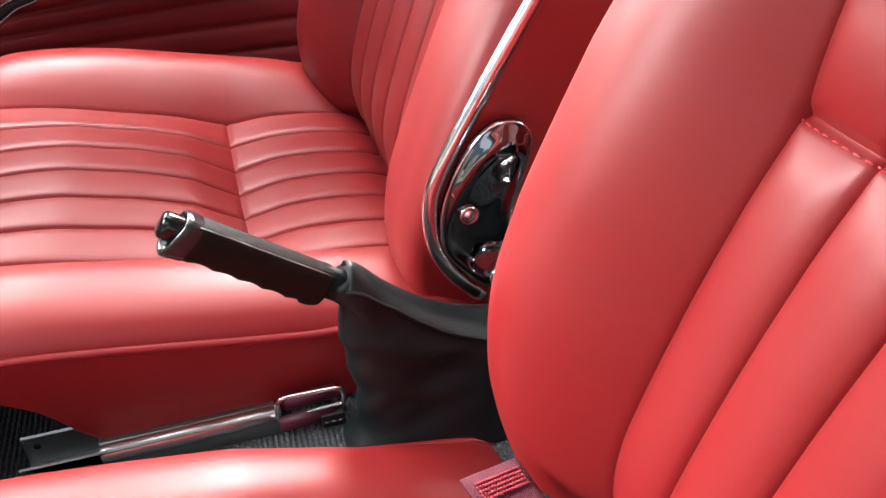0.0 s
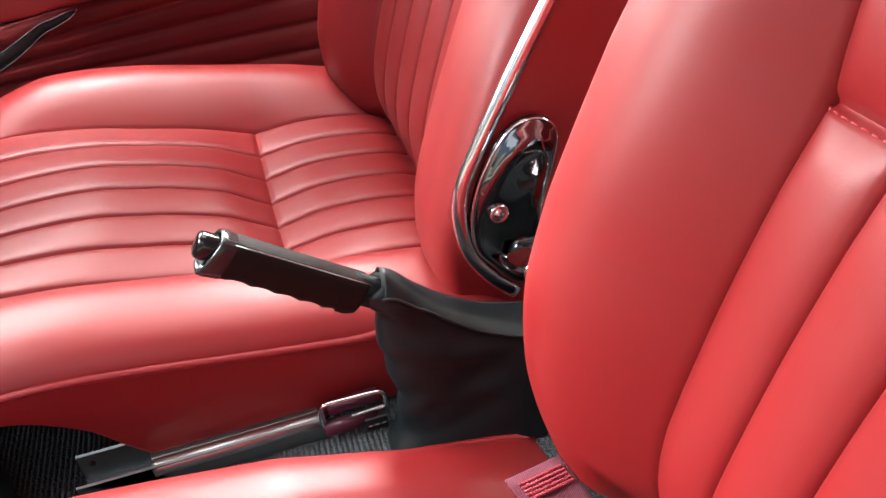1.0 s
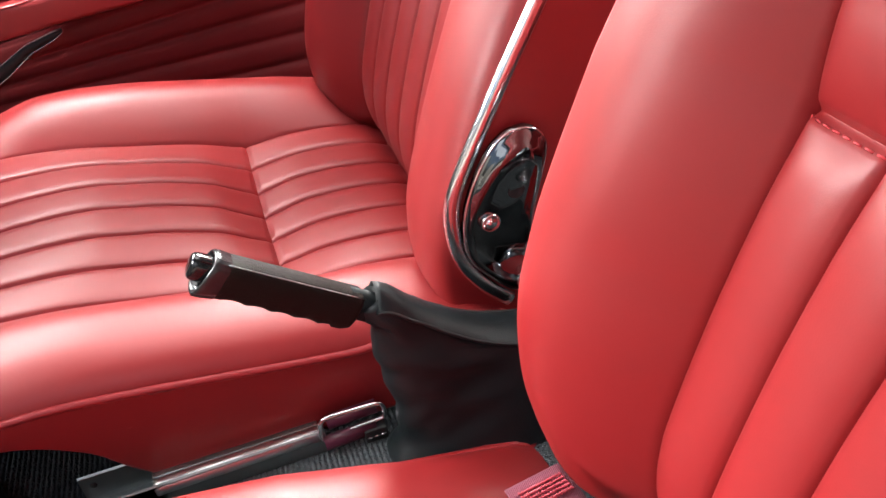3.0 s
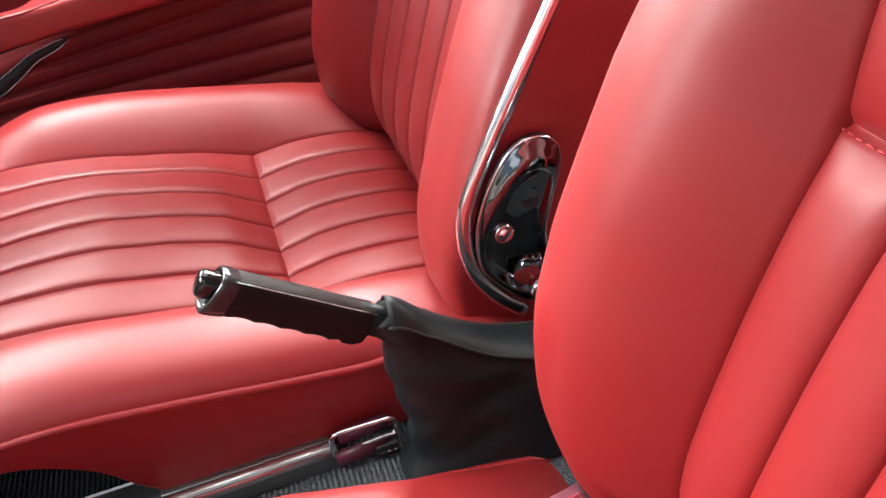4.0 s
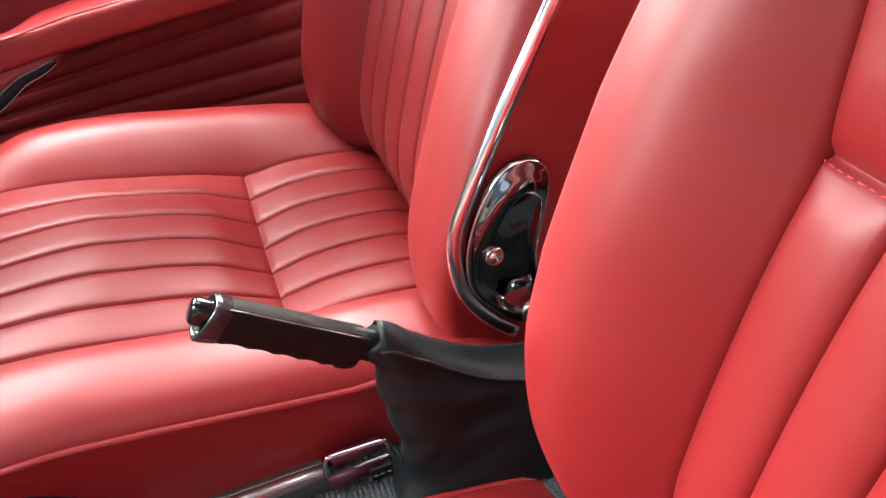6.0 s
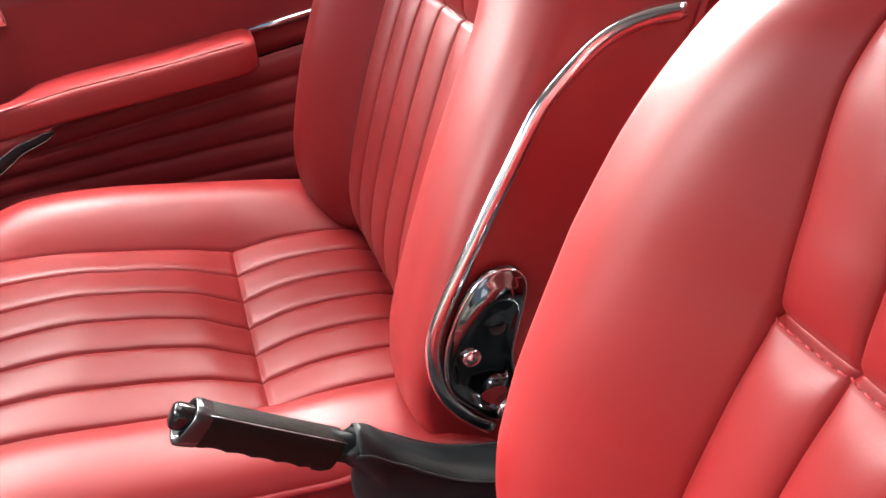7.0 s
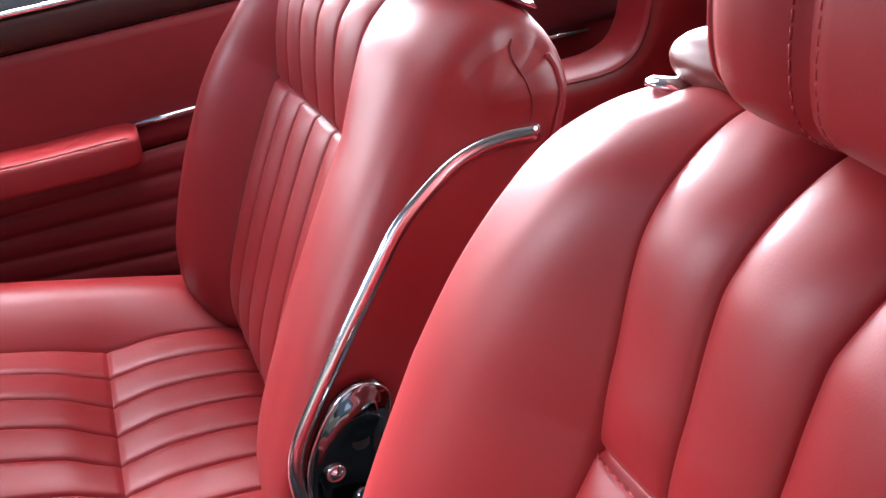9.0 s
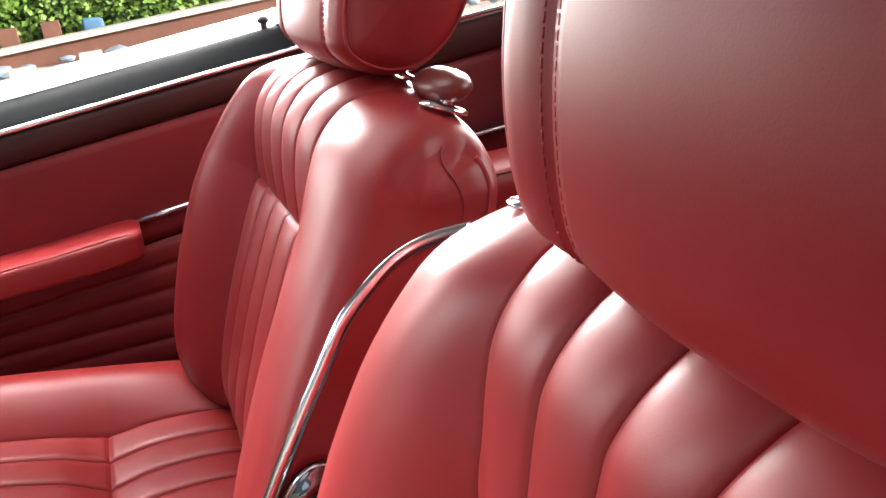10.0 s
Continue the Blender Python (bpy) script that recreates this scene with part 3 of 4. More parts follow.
        part("seam_welt", v, f, RED_BACK, headrest)
        # chrome post with its plate and padded release
        c = place_b(0.5010 - top, post_f, side * post_u)
        up = (place_b(0.6, 0, 0) - place_b(0.5, 0, 0)).normalized()
        v, f = disc(c, up, 0.020, [(1, 0), (1, 0.002), (0.85, 0.004), (0.4, 0.005), (0.3, 0.006), (0.0, 0.006)], 28)
        v = [Vector((p.x + (p.x - c.x) * 0.25, c.y + (p.y - c.y) * 0.72, p.z + (p.z - c.z) * 0.25)) for p in v]
        post = part("headrest_post", *tube([c, place_b(0.530 - top, post_f, side * post_u)], 0.006, 14), CHROME, seat, "chrome headrest post")
        part("escutcheon", v, f, CHROME, post)
        k0 = place_b(0.531 - top, post_f, side * (post_u - 0.027))
        bm = bmesh.new()
        bmesh.ops.create_uvsphere(bm, u_segments=20, v_segments=14, radius=1)
        for w in bm.verts:
            g = w.co
            gy = math.copysign(abs(g.y) ** 0.75, g.y)
            w.co = k0 + Vector((g.x * 0.024, gy * 0.042, g.z * 0.0155 - 0.010))
        bm.verts.index_update()
        v, f = [w.co.copy() for w in bm.verts], [tuple(x.index for x in t.verts) for t in bm.faces]
        bm.free()
        part("release_knob", v, f, KNOB, post, "glossy brown leather release pad")
        ua, ub = place_b(0.517 - top, post_f + 0.012, side * (post_u - 0.030)), place_b(0.519 - top, post_f + 0.012, side * (post_u - 0.085))
        v, f = tube([ua, ub], 0.004, 10, 0.6)
        part("release_bar", v, f, CHROME, post, "short chrome release bar")
    return seat


FAR = front_seat(0.868, -1, 22.0, 0.168, 0.362, 0.348, 0.0, 0.0, 0.0, -0.060, 0.141, (0.012, 0.0, 0.0), "red leather front seat with fluted panels and chrome side strip", "front seats")
NEAR = front_seat(0.197, 1, 17.0, 0.195, 0.352, 0.318, 0.0, -0.056, 9.0, -0.017, 0.128, (-0.012, 0.009, -0.035), "red leather front seat, fluted, with belt tongue lying on it", "front seats", plate=False)

# seat slide of the far seat
channel = [(0.558, 0.300), (0.558, 0.321), (0.5565, 0.3225), (0.555, 0.321), (0.555, 0.298), (0.586, 0.298), (0.586, 0.328), (0.5845, 0.3295), (0.583, 0.328), (0.583, 0.300)]
cols = [[Vector((x, y, z)) for y, z in channel + channel[:1]] for x in (-0.182, -0.115, -0.08, 0.022)]
v, f = grid_faces(cols, lambda c, r: True)
nc = len(channel)
f = list(f) + [tuple(range(nc))]
lower = part("slide_rail", v, f, STEEL, FAR, "zinc-plated steel slide rail", smooth=False)
v, f = disc((-0.172, 0.5832, 0.318), (0, -1, 0), 0.003, [(1, 0), (1, 0.0006), (0, 0.0007)], 12)
part("rail_hole", v, f, BLACK, lower)
v, f = tube([(-0.122, 0.5605, 0.3145), (-0.118, 0.5605, 0.3150), (0.022, 0.5605, 0.3165)], 0.0072, 16)
part("slide_runner", v, f, STEEL_BRIGHT, FAR, "bright round steel slide runner")
part("runner_web", *box(-0.110, 0.018, 0.5560, 0.5650, 0.3000, 0.3120, 0.001), STEEL, FAR)
part("slide_bearer", *box(-0.125, 0.018, 0.570, 0.582, 0.302, 0.317, 0.002), STEEL, FAR, "steel seat bearer in the rail")
part("slide_stop", *box(-0.176, -0.145, 0.587, 0.602, 0.299, 0.310, 0.003), BLACK, FAR, "black slide end stop")
v, f = tube([(0.020, 0.553, 0.310), (0.066, 0.553, 0.312)], 0.0075, 12, 0.8)
part("slide_lever", v, f, LEVER, FAR, "dark maroon slide lever")
v, f = tube([(0.026, 0.562, 0.324), (0.070, 0.562, 0.326)], 0.007, 12, 0.8)
part("slide_lever", v, f, LEVER, FAR, "dark maroon slide lever")
part("lever_clip", *box(0.054, 0.074, 0.545, 0.556, 0.301, 0.315, 0.0015), BLACK, FAR, "black clip")
for k in range(3):
    part("clip_slot", *box(0.056 + 0.006 * k, 0.060 + 0.006 * k, 0.5445, 0.5452, 0.307, 0.3085), CHROME, FAR)
loop = [(0.0185, 0.553, 0.318), (0.0195, 0.553, 0.332), (0.0225, 0.553, 0.337), (0.027, 0.553, 0.3385), (0.050, 0.553, 0.338), (0.068, 0.553, 0.337), (0.0735, 0.553, 0.335), (0.0755, 0.553, 0.329), (0.0745, 0.553, 0.3205), (0.070, 0.553, 0.318), (0.050, 0.553, 0.317), (0.027, 0.553, 0.3145), (0.0205, 0.553, 0.315)]
v, f = tube(smooth_curve(loop, 90, closed=True)[:-1], 0.0021, 10, closed=True)
part("slide_release", v, f, CHROME, FAR, "chrome wire slide release loop")

# ---- handbrake and its gaiter ----
brake = base_empty("handbrake_lever", (0.10, 0.530, 0.298), "black plastic handbrake lever with chrome button collar", "handbrake")
A0, A1 = Vector((-0.024, 0.530, 0.530)), Vector((0.070, 0.529, 0.4635))
ax = (A1 - A0).normalized()
upv = Vector((0.577, 0, 0.816))
upv = (upv - ax * upv.dot(ax)).normalized()
lat = Vector((0, 1, 0))
L = (A1 - A0).length
NS, NR = 60, 20
verts, faces = [], []
for i in range(NS + 1):
    t = i / NS * 0.94 + 0.06
    notch = 0.0
    if 0.14 < t < 0.86:
        notch = 0.0020 * abs(math.sin((t - 0.14) / 0.72 * 4.5 * math.pi)) ** 0.7
    top, bot, wd = 0.0125, 0.0182 - notch * 1.0 + 0.002 * t, 0.0115
    if t > 0.93:
        bot -= 0.004 * (t - 0.93) / 0.07
    if t < 0.1:
        bot += 0.002 * (1 - t / 0.1)
    sh = 0.86 if i in (0, NS) else 1.0
    c = A0 + ax * (t * L)
    for k in range(NR):
        a = 2 * math.pi * k / NR
        ca, sa = math.cos(a), math.sin(a)
        px = math.copysign(abs(ca) ** 0.55, ca) * wd
        pz = math.copysign(abs(sa) ** 0.55, sa) * (top if sa > 0 else bot)
        verts.append(c + (lat * px + upv * pz) * sh)
for i in range(NS):
    for k in range(NR):
        l = (k + 1) % NR
        faces.append((i * NR + k, i * NR + l, (i + 1) * NR + l, (i + 1) * NR + k))
faces += [tuple(range(NR)), tuple(NS * NR + k for k in range(NR))]
grip = part("grip", verts, faces, GRIP, brake, "dark brown-black grained grip with finger notches")
v, f = tube([A0 + ax * t + upv * 0.0118 + lat * -0.0095 for t in np.linspace(0.012, L, 10)], 0.0004, 5)
part("seam", v, f, STEEL, grip)
verts, faces = [], []
BEZ = [(0.013, 1.0), (0.005, 1.05), (0.0015, 1.04), (0.0, 0.97), (0.0005, 0.86), (0.005, 0.82)]
for d, k in BEZ:
    for j in range(NR):
        a = 2 * math.pi * j / NR
        ca, sa = math.cos(a), math.sin(a)
        px = math.copysign(abs(ca) ** 0.55, ca) * 0.0115 * k
        pz = math.copysign(abs(sa) ** 0.55, sa) * (0.0125 if sa > 0 else 0.0195) * k
        verts.append(A0 + ax * (d + (pz * 0.24 if d < 0.01 else pz * 0.12)) + lat * px + upv * pz)
for i in range(len(BEZ) - 1):
    for j in range(NR):
        l = (j + 1) % NR
        faces.append((i * NR + j, i * NR + l, (i + 1) * NR + l, (i + 1) * NR + j))
part("collar", verts, faces, BEZEL, brake, "glossy black collar")
verts, faces = [], []
BTN = [(0.010, 0.92), (-0.006, 0.92), (-0.009, 0.86), (-0.0105, 0.72), (-0.011, 0.4), (-0.011, 0.02)]
for d, k in BTN:
    for j in range(NR):
        a = 2 * math.pi * j / NR
        ca, sa = math.cos(a), math.sin(a)
        verts.append(A0 + ax * d + lat * (math.copysign(abs(ca) ** 0.7, ca) * 0.0085 * k) + upv * (math.copysign(abs(sa) ** 0.7, sa) * 0.0105 * k - 0.0005))
for i in range(len(BTN) - 1):
    for j in range(NR):
        l = (j + 1) % NR
        faces.append((i * NR + j, i * NR + l, (i + 1) * NR + l, (i + 1) * NR + j))
faces.append(tuple((len(BTN) - 1) * NR + j for j in range(NR)))
part("button", verts, faces, BUTTON, brake, "glossy black release button")
v, f = tube([A1 - ax * 0.01 + upv * 0.001, A1 + ax * 0.05 + upv * 0.001], 0.0125, 16, 0.7, side=(0, 1, 0))
part("shaft", v, f, SEAL, brake, "dark lever shaft")

NG = 40
FR = smooth_curve([(0.069, 0.462), (0.072, 0.450), (0.078, 0.440), (0.075, 0.414), (0.079, 0.380), (0.084, 0.345), (0.080, 0.322), (0.067, 0.300)], NG)
RE = smooth_curve([(0.090, 0.474), (0.110, 0.450), (0.135, 0.429), (0.168, 0.407), (0.215, 0.391), (0.275, 0.381), (0.318, 0.358), (0.330, 0.300)], NG)
verts, faces = [], []
NR = 36
for i in range(NG):
    t = i / (NG - 1)
    w = interp(t, [0, 0.08, 0.25, 0.5, 0.8, 1], [0.0115, 0.0165, 0.020, 0.027, 0.033, 0.042])
    ex = lerp(1.0, 0.7, t)
    mid, hv = (FR[i] + RE[i]) / 2, (RE[i] - FR[i]) / 2
    for k in range(NR):
        a = 2 * math.pi * k / NR
        ca, sa = math.cos(a), math.sin(a)
        ca = math.copysign(abs(ca) ** ex, ca)
        sa = math.copysign(abs(sa) ** ex, sa)
        p = Vector((mid[0] + hv[0] * ca, 0.529 + w * sa, mid[1] + hv[1] * ca))
        wr = 0.004 * noise.noise(p * 26) + 0.0014 * noise.noise(Vector((p.x * 40, p.y * 40, p.z * 85)))
        wr -= 0.006 * math.exp(-((p.x - 0.084) / 0.008) ** 2 - ((p.z - 0.440 + (p.x - 0.084) * 1.2) / 0.008) ** 2)
        # long soft folds hanging from the seam to the base
        for fx, fz, slope, wide_, deep in ((0.10, 0.408, -0.25, 0.010, 0.0035), (0.13, 0.372, 0.30, 0.013, -0.004), (0.09, 0.345, 0.85, 0.009, 0.0032), (0.12, 0.330, 0.45, 0.008, -0.0028), (0.17, 0.352, -0.35, 0.010, 0.003), (0.08, 0.318, 1.1, 0.006, -0.0025)):
            d_ = (p.z - fz) - slope * (p.x - fx)
            wr += deep * math.exp(-(d_ / wide_) ** 2) * math.exp(-((p.x - fx) / 0.06) ** 2)
        p += Vector((-0.3, sa, 0)).normalized() * wr * min(1, t * 5)
        verts.append(p)
for i in range(NG - 1):
    for k in range(NR):
        l = (k + 1) % NR
        faces.append((i * NR + k, i * NR + l, (i + 1) * NR + l, (i + 1) * NR + k))
k0 = len(verts)
cen = sum((Vector(p) for p in verts[:NR]), Vector()) / NR
verts += [cen.lerp(Vector(p), 0.8) + ax * 0.006 for p in verts[:NR]]
faces += [(k, (k + 1) % NR, k0 + (k + 1) % NR, k0 + k) for k in range(NR)] + [tuple(k0 + k for k in range(NR))]
gaiter = part("gaiter", verts, faces, BLACK_LEATHER, brake, "creased black leather gaiter")
# strip of leather over the ridge, flared into a lip round the shaft
RID = smooth_curve([(0.0835, 0.4715), (0.094, 0.4675), (0.112, 0.4480), (0.135, 0.428), (0.168, 0.4065), (0.215, 0.391), (0.275, 0.382)], 44)
verts, faces = [], []
KC = 13
for i, (x, z) in enumerate(RID):
    t = i / (len(RID) - 1)
    w = interp(t, [0, 0.06, 0.2, 0.5, 1], [0.0135, 0.0165, 0.0175, 0.021, 0.026])
    drop = interp(t, [0, 0.06, 0.2, 1], [0.018, 0.011, 0.0065, 0.0065])
    a, b = RID[max(0, i - 1)], RID[min(len(RID) - 1, i + 1)]
    nx, nz = -(b[1] - a[1]), b[0] - a[0]
    L2 = math.hypot(nx, nz)
    nx, nz = nx / L2, nz / L2
    lip = 0.0035 * math.exp(-(t / 0.03) ** 2)
    for k in range(KC):
        u = -1 + 2 * k / (KC - 1)
        h = 0.0040 + lip - drop * abs(u) ** 2.6 + 0.0007 * noise.noise(Vector((x * 60, u * 1.5, z * 60)))
        verts.append(Vector((x + nx * h, 0.529 + w * u, z + nz * h)))
for i in range(len(RID) - 1):
    for k in range(KC - 1):
        faces.append((i * KC + k, i * KC + k + 1, (i + 1) * KC + k + 1, (i + 1) * KC + k))
# turned-under edge
k0 = len(verts)
verts += [v + Vector((0.003, 0, -0.0035)) for v in verts[:KC]]
faces += [(k, k + 1, k0 + k + 1, k0 + k) for k in range(KC - 1)]
ridge = part("top_strip", verts, faces, BLACK_LEATHER, gaiter, "stitched ridge strip of the gaiter")
for k, sg in ((0, -1), (KC - 1, 1)):
    line = [verts[i * KC + k] + Vector((0, sg * 0.0006, 0)) for i in range(len(RID))]
    v, f = tube(line, 0.0013, 6)
    part("seam_welt", v, f, BLACK, gaiter)

# ---- belt tongue on the near seat ----
belt = base_empty("seat_belt", (0.145, 0.36, 0.41), "maroon seat belt webbing with stitched end on the cushion", "seat belt")
w0, w1 = Vector((0.120, 0.372, 0.406)), Vector((0.160, 0.378, 0.406))
run = (Vector((0.170, 0.338, 0.402)) - w1)
verts, faces = [], []
for i in range(13):
    t = i / 12
    for j in range(9):
        p = w0.lerp(w1, j / 8) + run * (t * 2.2) + Vector((0, 0, -0.03 * t * t))
        for h in (0.0, 0.0022):
            verts.append(p + Vector((0, 0, h)))
idx = lambda i, j, h: (i * 9 + j) * 2 + h
for i in range(12):
    for j in range(8):
        faces.append((idx(i, j, 1), idx(i, j + 1, 1), idx(i + 1, j + 1, 1), idx(i + 1, j, 1)))
        faces.append((idx(i, j, 0), idx(i + 1, j, 0), idx(i + 1, j + 1, 0), idx(i, j + 1, 0)))
for i in range(12):
    for j in (0, 8):
        faces.append((idx(i, j, 0), idx(i, j, 1), idx(i + 1, j, 1), idx(i + 1, j, 0)))
for j in range(8):
    for i in (0, 12):
        faces.append((idx(i, j, 0), idx(i, j + 1, 0), idx(i, j + 1, 1), idx(i, j, 1)))
part("webbing", verts, faces, BELT, belt)
pieces = []
for r in range(5):
    for k in range(15):
        a = w0.lerp(w1, 0.14 + 0.053 * k) + run * (0.16 + 0.075 * r) + Vector((0, 0, 0.0026))
        b = w0.lerp(w1, 0.14 + 0.053 * k + 0.030) + run * (0.16 + 0.075 * r + 0.05) + Vector((0, 0, 0.0026))
        pieces.append(tube([a, b], 0.0008, 5))
v, f = joined(*pieces)
part("stitching", v, f, BELT_THREAD, belt)


# ---- far door ----
def zr(x, z):
    """Door lines rise towards the rear, the lower ones less."""
    return z + x * max(0.0, min(1.0, (z - 0.39) / 0.11)) * 0.12


YD = 1.300
door = base_empty("car_door", (0.1, 1.33, 0.25), "closed car door with red vinyl trim and armrest", "car door")
XS = np.linspace(-0.75, 0.52, 24)


def sheet(zs, depth, thick=0.012):
    """A door panel over rows z with a relief depth(z)."""
    cols = []
    for x in XS:
        cols.append([Vector((x, YD - depth(z), zr(x, z))) for z in zs] + [Vector((x, YD + thick, zr(x, zs[-1]))), Vector((x, YD + thick, zr(x, zs[0]))), Vector((x, YD - depth(zs[0]), zr(x, zs[0])))])
    return grid_faces(cols, lambda c, r: True)


PLEATS = [0.325, 0.365, 0.405, 0.442, 0.477, 0.512]


def pleat(z):
    for a, b in zip(PLEATS, PLEATS[1:]):
        if a <= z <= b:
            return 0.006 * (1 - abs(2 * (z - a) / (b - a) - 1) ** 3.0)
    return 0.0


v, f = sheet(np.linspace(0.30, 0.515, 70), pleat)
part("pleated_panel", v, f, RED_DARK, door, "red vinyl lower panel with pleats, darkened in colour for shade")
v, f = sheet(np.linspace(0.519, 0.694, 12), lambda z: 0.004 * math.sin(math.pi * (z - 0.519) / 0.175))
part("upper_panel", v, f, RED_DARK, door, "red vinyl upper panel")
v, f = sheet(np.linspace(0.697, 0.744, 8), lambda z: 0.008 * max(0.0, math.sin(math.pi * (z - 0.697) / 0.047)) ** 0.5 + 0.001)
part("capping", v, f, WOOD, door, "dark capping rail under the window")
v, f = tube([(x, YD - 0.006, zr(x, 0.747)) for x in XS], 0.0045, 10)
part("chrome_bead", v, f, CHROME_SOFT, door, "thin chrome bead under the window seal")
cols = [[Vector((x, YD - 0.002 + 0.036 * t, zr(x, 0.751 + 0.033 * math.sin(t * math.pi * 0.5)))) for t in np.linspace(0, 1, 10)] + [Vector((x, YD + 0.034, zr(x, 0.735))), Vector((x, YD - 0.002, zr(x, 0.735)))] for x in XS]
v, f = grid_faces(cols, lambda c, r: True)
part("window_seal", v, f, SEAL, door, "black rubber window seal")
cols = [[Vector((x, YD + 0.036 + 0.075 * t, zr(x, 0.783 + 0.022 * math.sin(t * 2.4)))) for t in np.linspace(0, 1, 10)] + [Vector((x, YD + 0.118, zr(x, 0.5))), Vector((x, YD + 0.128, 0.2)), Vector((x, YD + 0.06, 0.2)), Vector((x, YD + 0.036, zr(x, 0.75)))] for x in XS]
v, f = grid_faces(cols, lambda c, r: True)
part("outer_skin", v, f, PAINT, door, "white painted outer door skin")
v, f = tube([(x, YD - 0.004, zr(x, 0.559)) for x in np.linspace(0.126, 0.50, 8)], 0.0056, 12)
part("chrome_strip", v, f, CHROME_SOFT, door, "slim chrome waist strip")
# armrest
cols = []
for x in np.concatenate([np.linspace(-0.62, -0.26, 8), np.linspace(-0.25, 0.09, 60), np.linspace(0.098, 0.128, 9)]):
    top = interp(x, [-0.7, -0.24, -0.20, -0.125, 0.0, 0.09, 0.115, 0.128], [0.545, 0.550, 0.552, 0.562, 0.570, 0.579, 0.580, 0.576])
    bot = interp(x, [-0.7, -0.25, -0.12, 0.01, 0.08, 0.11, 0.128], [0.500, 0.506, 0.514, 0.522, 0.526, 0.529, 0.534])
    yf = interp(x, [-0.7, 0.10, 0.120, 0.128], [1.224, 1.224, 1.228, 1.240])
    s_ = max(0.0, min(1.0, (x + 0.215) / 0.055))
    yb = lerp(1.247, YD + 0.002, s_ * s_ * (3 - 2 * s_))
    mid, hz = (top + bot) / 2, (top - bot) / 2
    ring = []
    for a in np.linspace(-90, 90, 21):
        ca, sa = math.cos(radians(a)), math.sin(radians(a))
        ring.append(Vector((x, yb - (yb - yf) * abs(ca) ** 0.22, mid + hz * math.copysign(abs(sa) ** 0.35, sa))))
    cols.append([Vector((x, yb, bot))] + ring + [Vector((x, yb, top)), Vector((x, yb, bot))])
v, f = grid_faces(cols, lambda c, r: True)
n = len(cols[0])
k = len(v)
v = list(v) + list(cols[-1])
f = list(f) + [tuple(range(k, k + n))]
arm = part("armrest", v, f, RED, door, "padded red leather armrest with piped seam")
v, f = tube([c[16] + Vector((0, -0.0006, 0.0003)) for c in cols[:-4]], 0.0011, 6)
part("piping", v, f, RED_BACK, arm)
v, f = joined(box(-0.30, -0.180, 1.286, 1.302, 0.640, 0.682, 0.005), tube(smooth_curve([(-0.20, 1.285, 0.668), (-0.22, 1.268, 0.666), (-0.26, 1.262, 0.664), (-0.30, 1.262, 0.664)], 16), 0.006, 10, 0.6))
part("door_handle", v, f, CHROME, door, "chrome inner door handle on its plate")
# window winder under the armrest
CR = smooth_curve([(-0.166, 0.500), (-0.176, 0.4965), (-0.196, 0.490), (-0.215, 0.4845), (-0.234, 0.474), (-0.254, 0.463), (-0.275, 0.453), (-0.31, 0.440)], 30)
rim_a, rim_b, verts, faces = [], [], [], []
for i, (x, z) in enumerate(CR):
    a, b = CR[max(0, i - 1)], CR[min(len(CR) - 1, i + 1)]
    nx, nz = -(b[1] - a[1]), b[0] - a[0]
    L2 = math.hypot(nx, nz)
    nx, nz = nx / L2, nz / L2
    w = interp(i / 29, [0, 0.08, 0.4, 0.6, 1], [0.002, 0.005, 0.007, 0.0085, 0.010])
    rim_a.append(Vector((x + nx * w, 1.247, z + nz * w)))
    rim_b.append(Vector((x - nx * w, 1.247, z - nz * w)))
    for sg, yy in ((1, 1.248), (0.6, 1.245), (-0.6, 1.245), (-1, 1.248), (-0.9, 1.255), (0.9, 1.255)):
        verts.append(Vector((x + nx * w * sg, yy, z + nz * w * sg)))
for i in range(29):
    for k in range(6):
        l = (k + 1) % 6
        faces.append((i * 6 + k, i * 6 + l, (i + 1) * 6 + l, (i + 1) * 6 + k))
faces += [tuple(range(6)), tuple(29 * 6 + k for k in range(6))]
winder = part("window_winder", verts, faces, BLACK, door, "black window winder blade with chrome rims")
for line in (rim_a, rim_b):
    v, f = tube(line, 0.0006, 6)
    part("winder_trim", v, f, CHROME, winder)
v, f = tube([(-0.31, 1.25, 0.440), (-0.31, 1.302, 0.440)], 0.011, 16)
part("winder_spindle", v, f, CHROME, winder)
v, f = joined(tube([(0.382, 1.335, 0.815), (0.382, 1.335, 0.846)], 0.0045, 10), disc((0.382, 1.335, 0.838), (0, 0, 1), 0.0085, [(0.6, 0), (1, 0.003), (1, 0.006), (0.6, 0.010), (0, 0.011)], 14))
part("lock_knob", v, f, BLACK, door, "black door lock knob")
v, f = joined(box(0.396, 0.418, 1.325, 1.343, 0.800, 0.826, 0.003), tube([(0.407, 1.335, 0.824), (0.407, 1.335, 0.834)], 0.006, 10))
part("lock_catch", v, f, SEAL, door, "black door latch block")
v, f = tube([(0.420, 1.330, 0.816), (0.446, 1.330, 0.816)], 0.006, 10, 0.7)
part("latch_plate", v, f, CHROME, door, "small chrome latch piece")

# ---- rear of the cabin ----
YR = 1.29
def rz(x, z):
    """Rear trim lines rise a little towards the back."""
    return z + 0.10 * (x - 0.70)


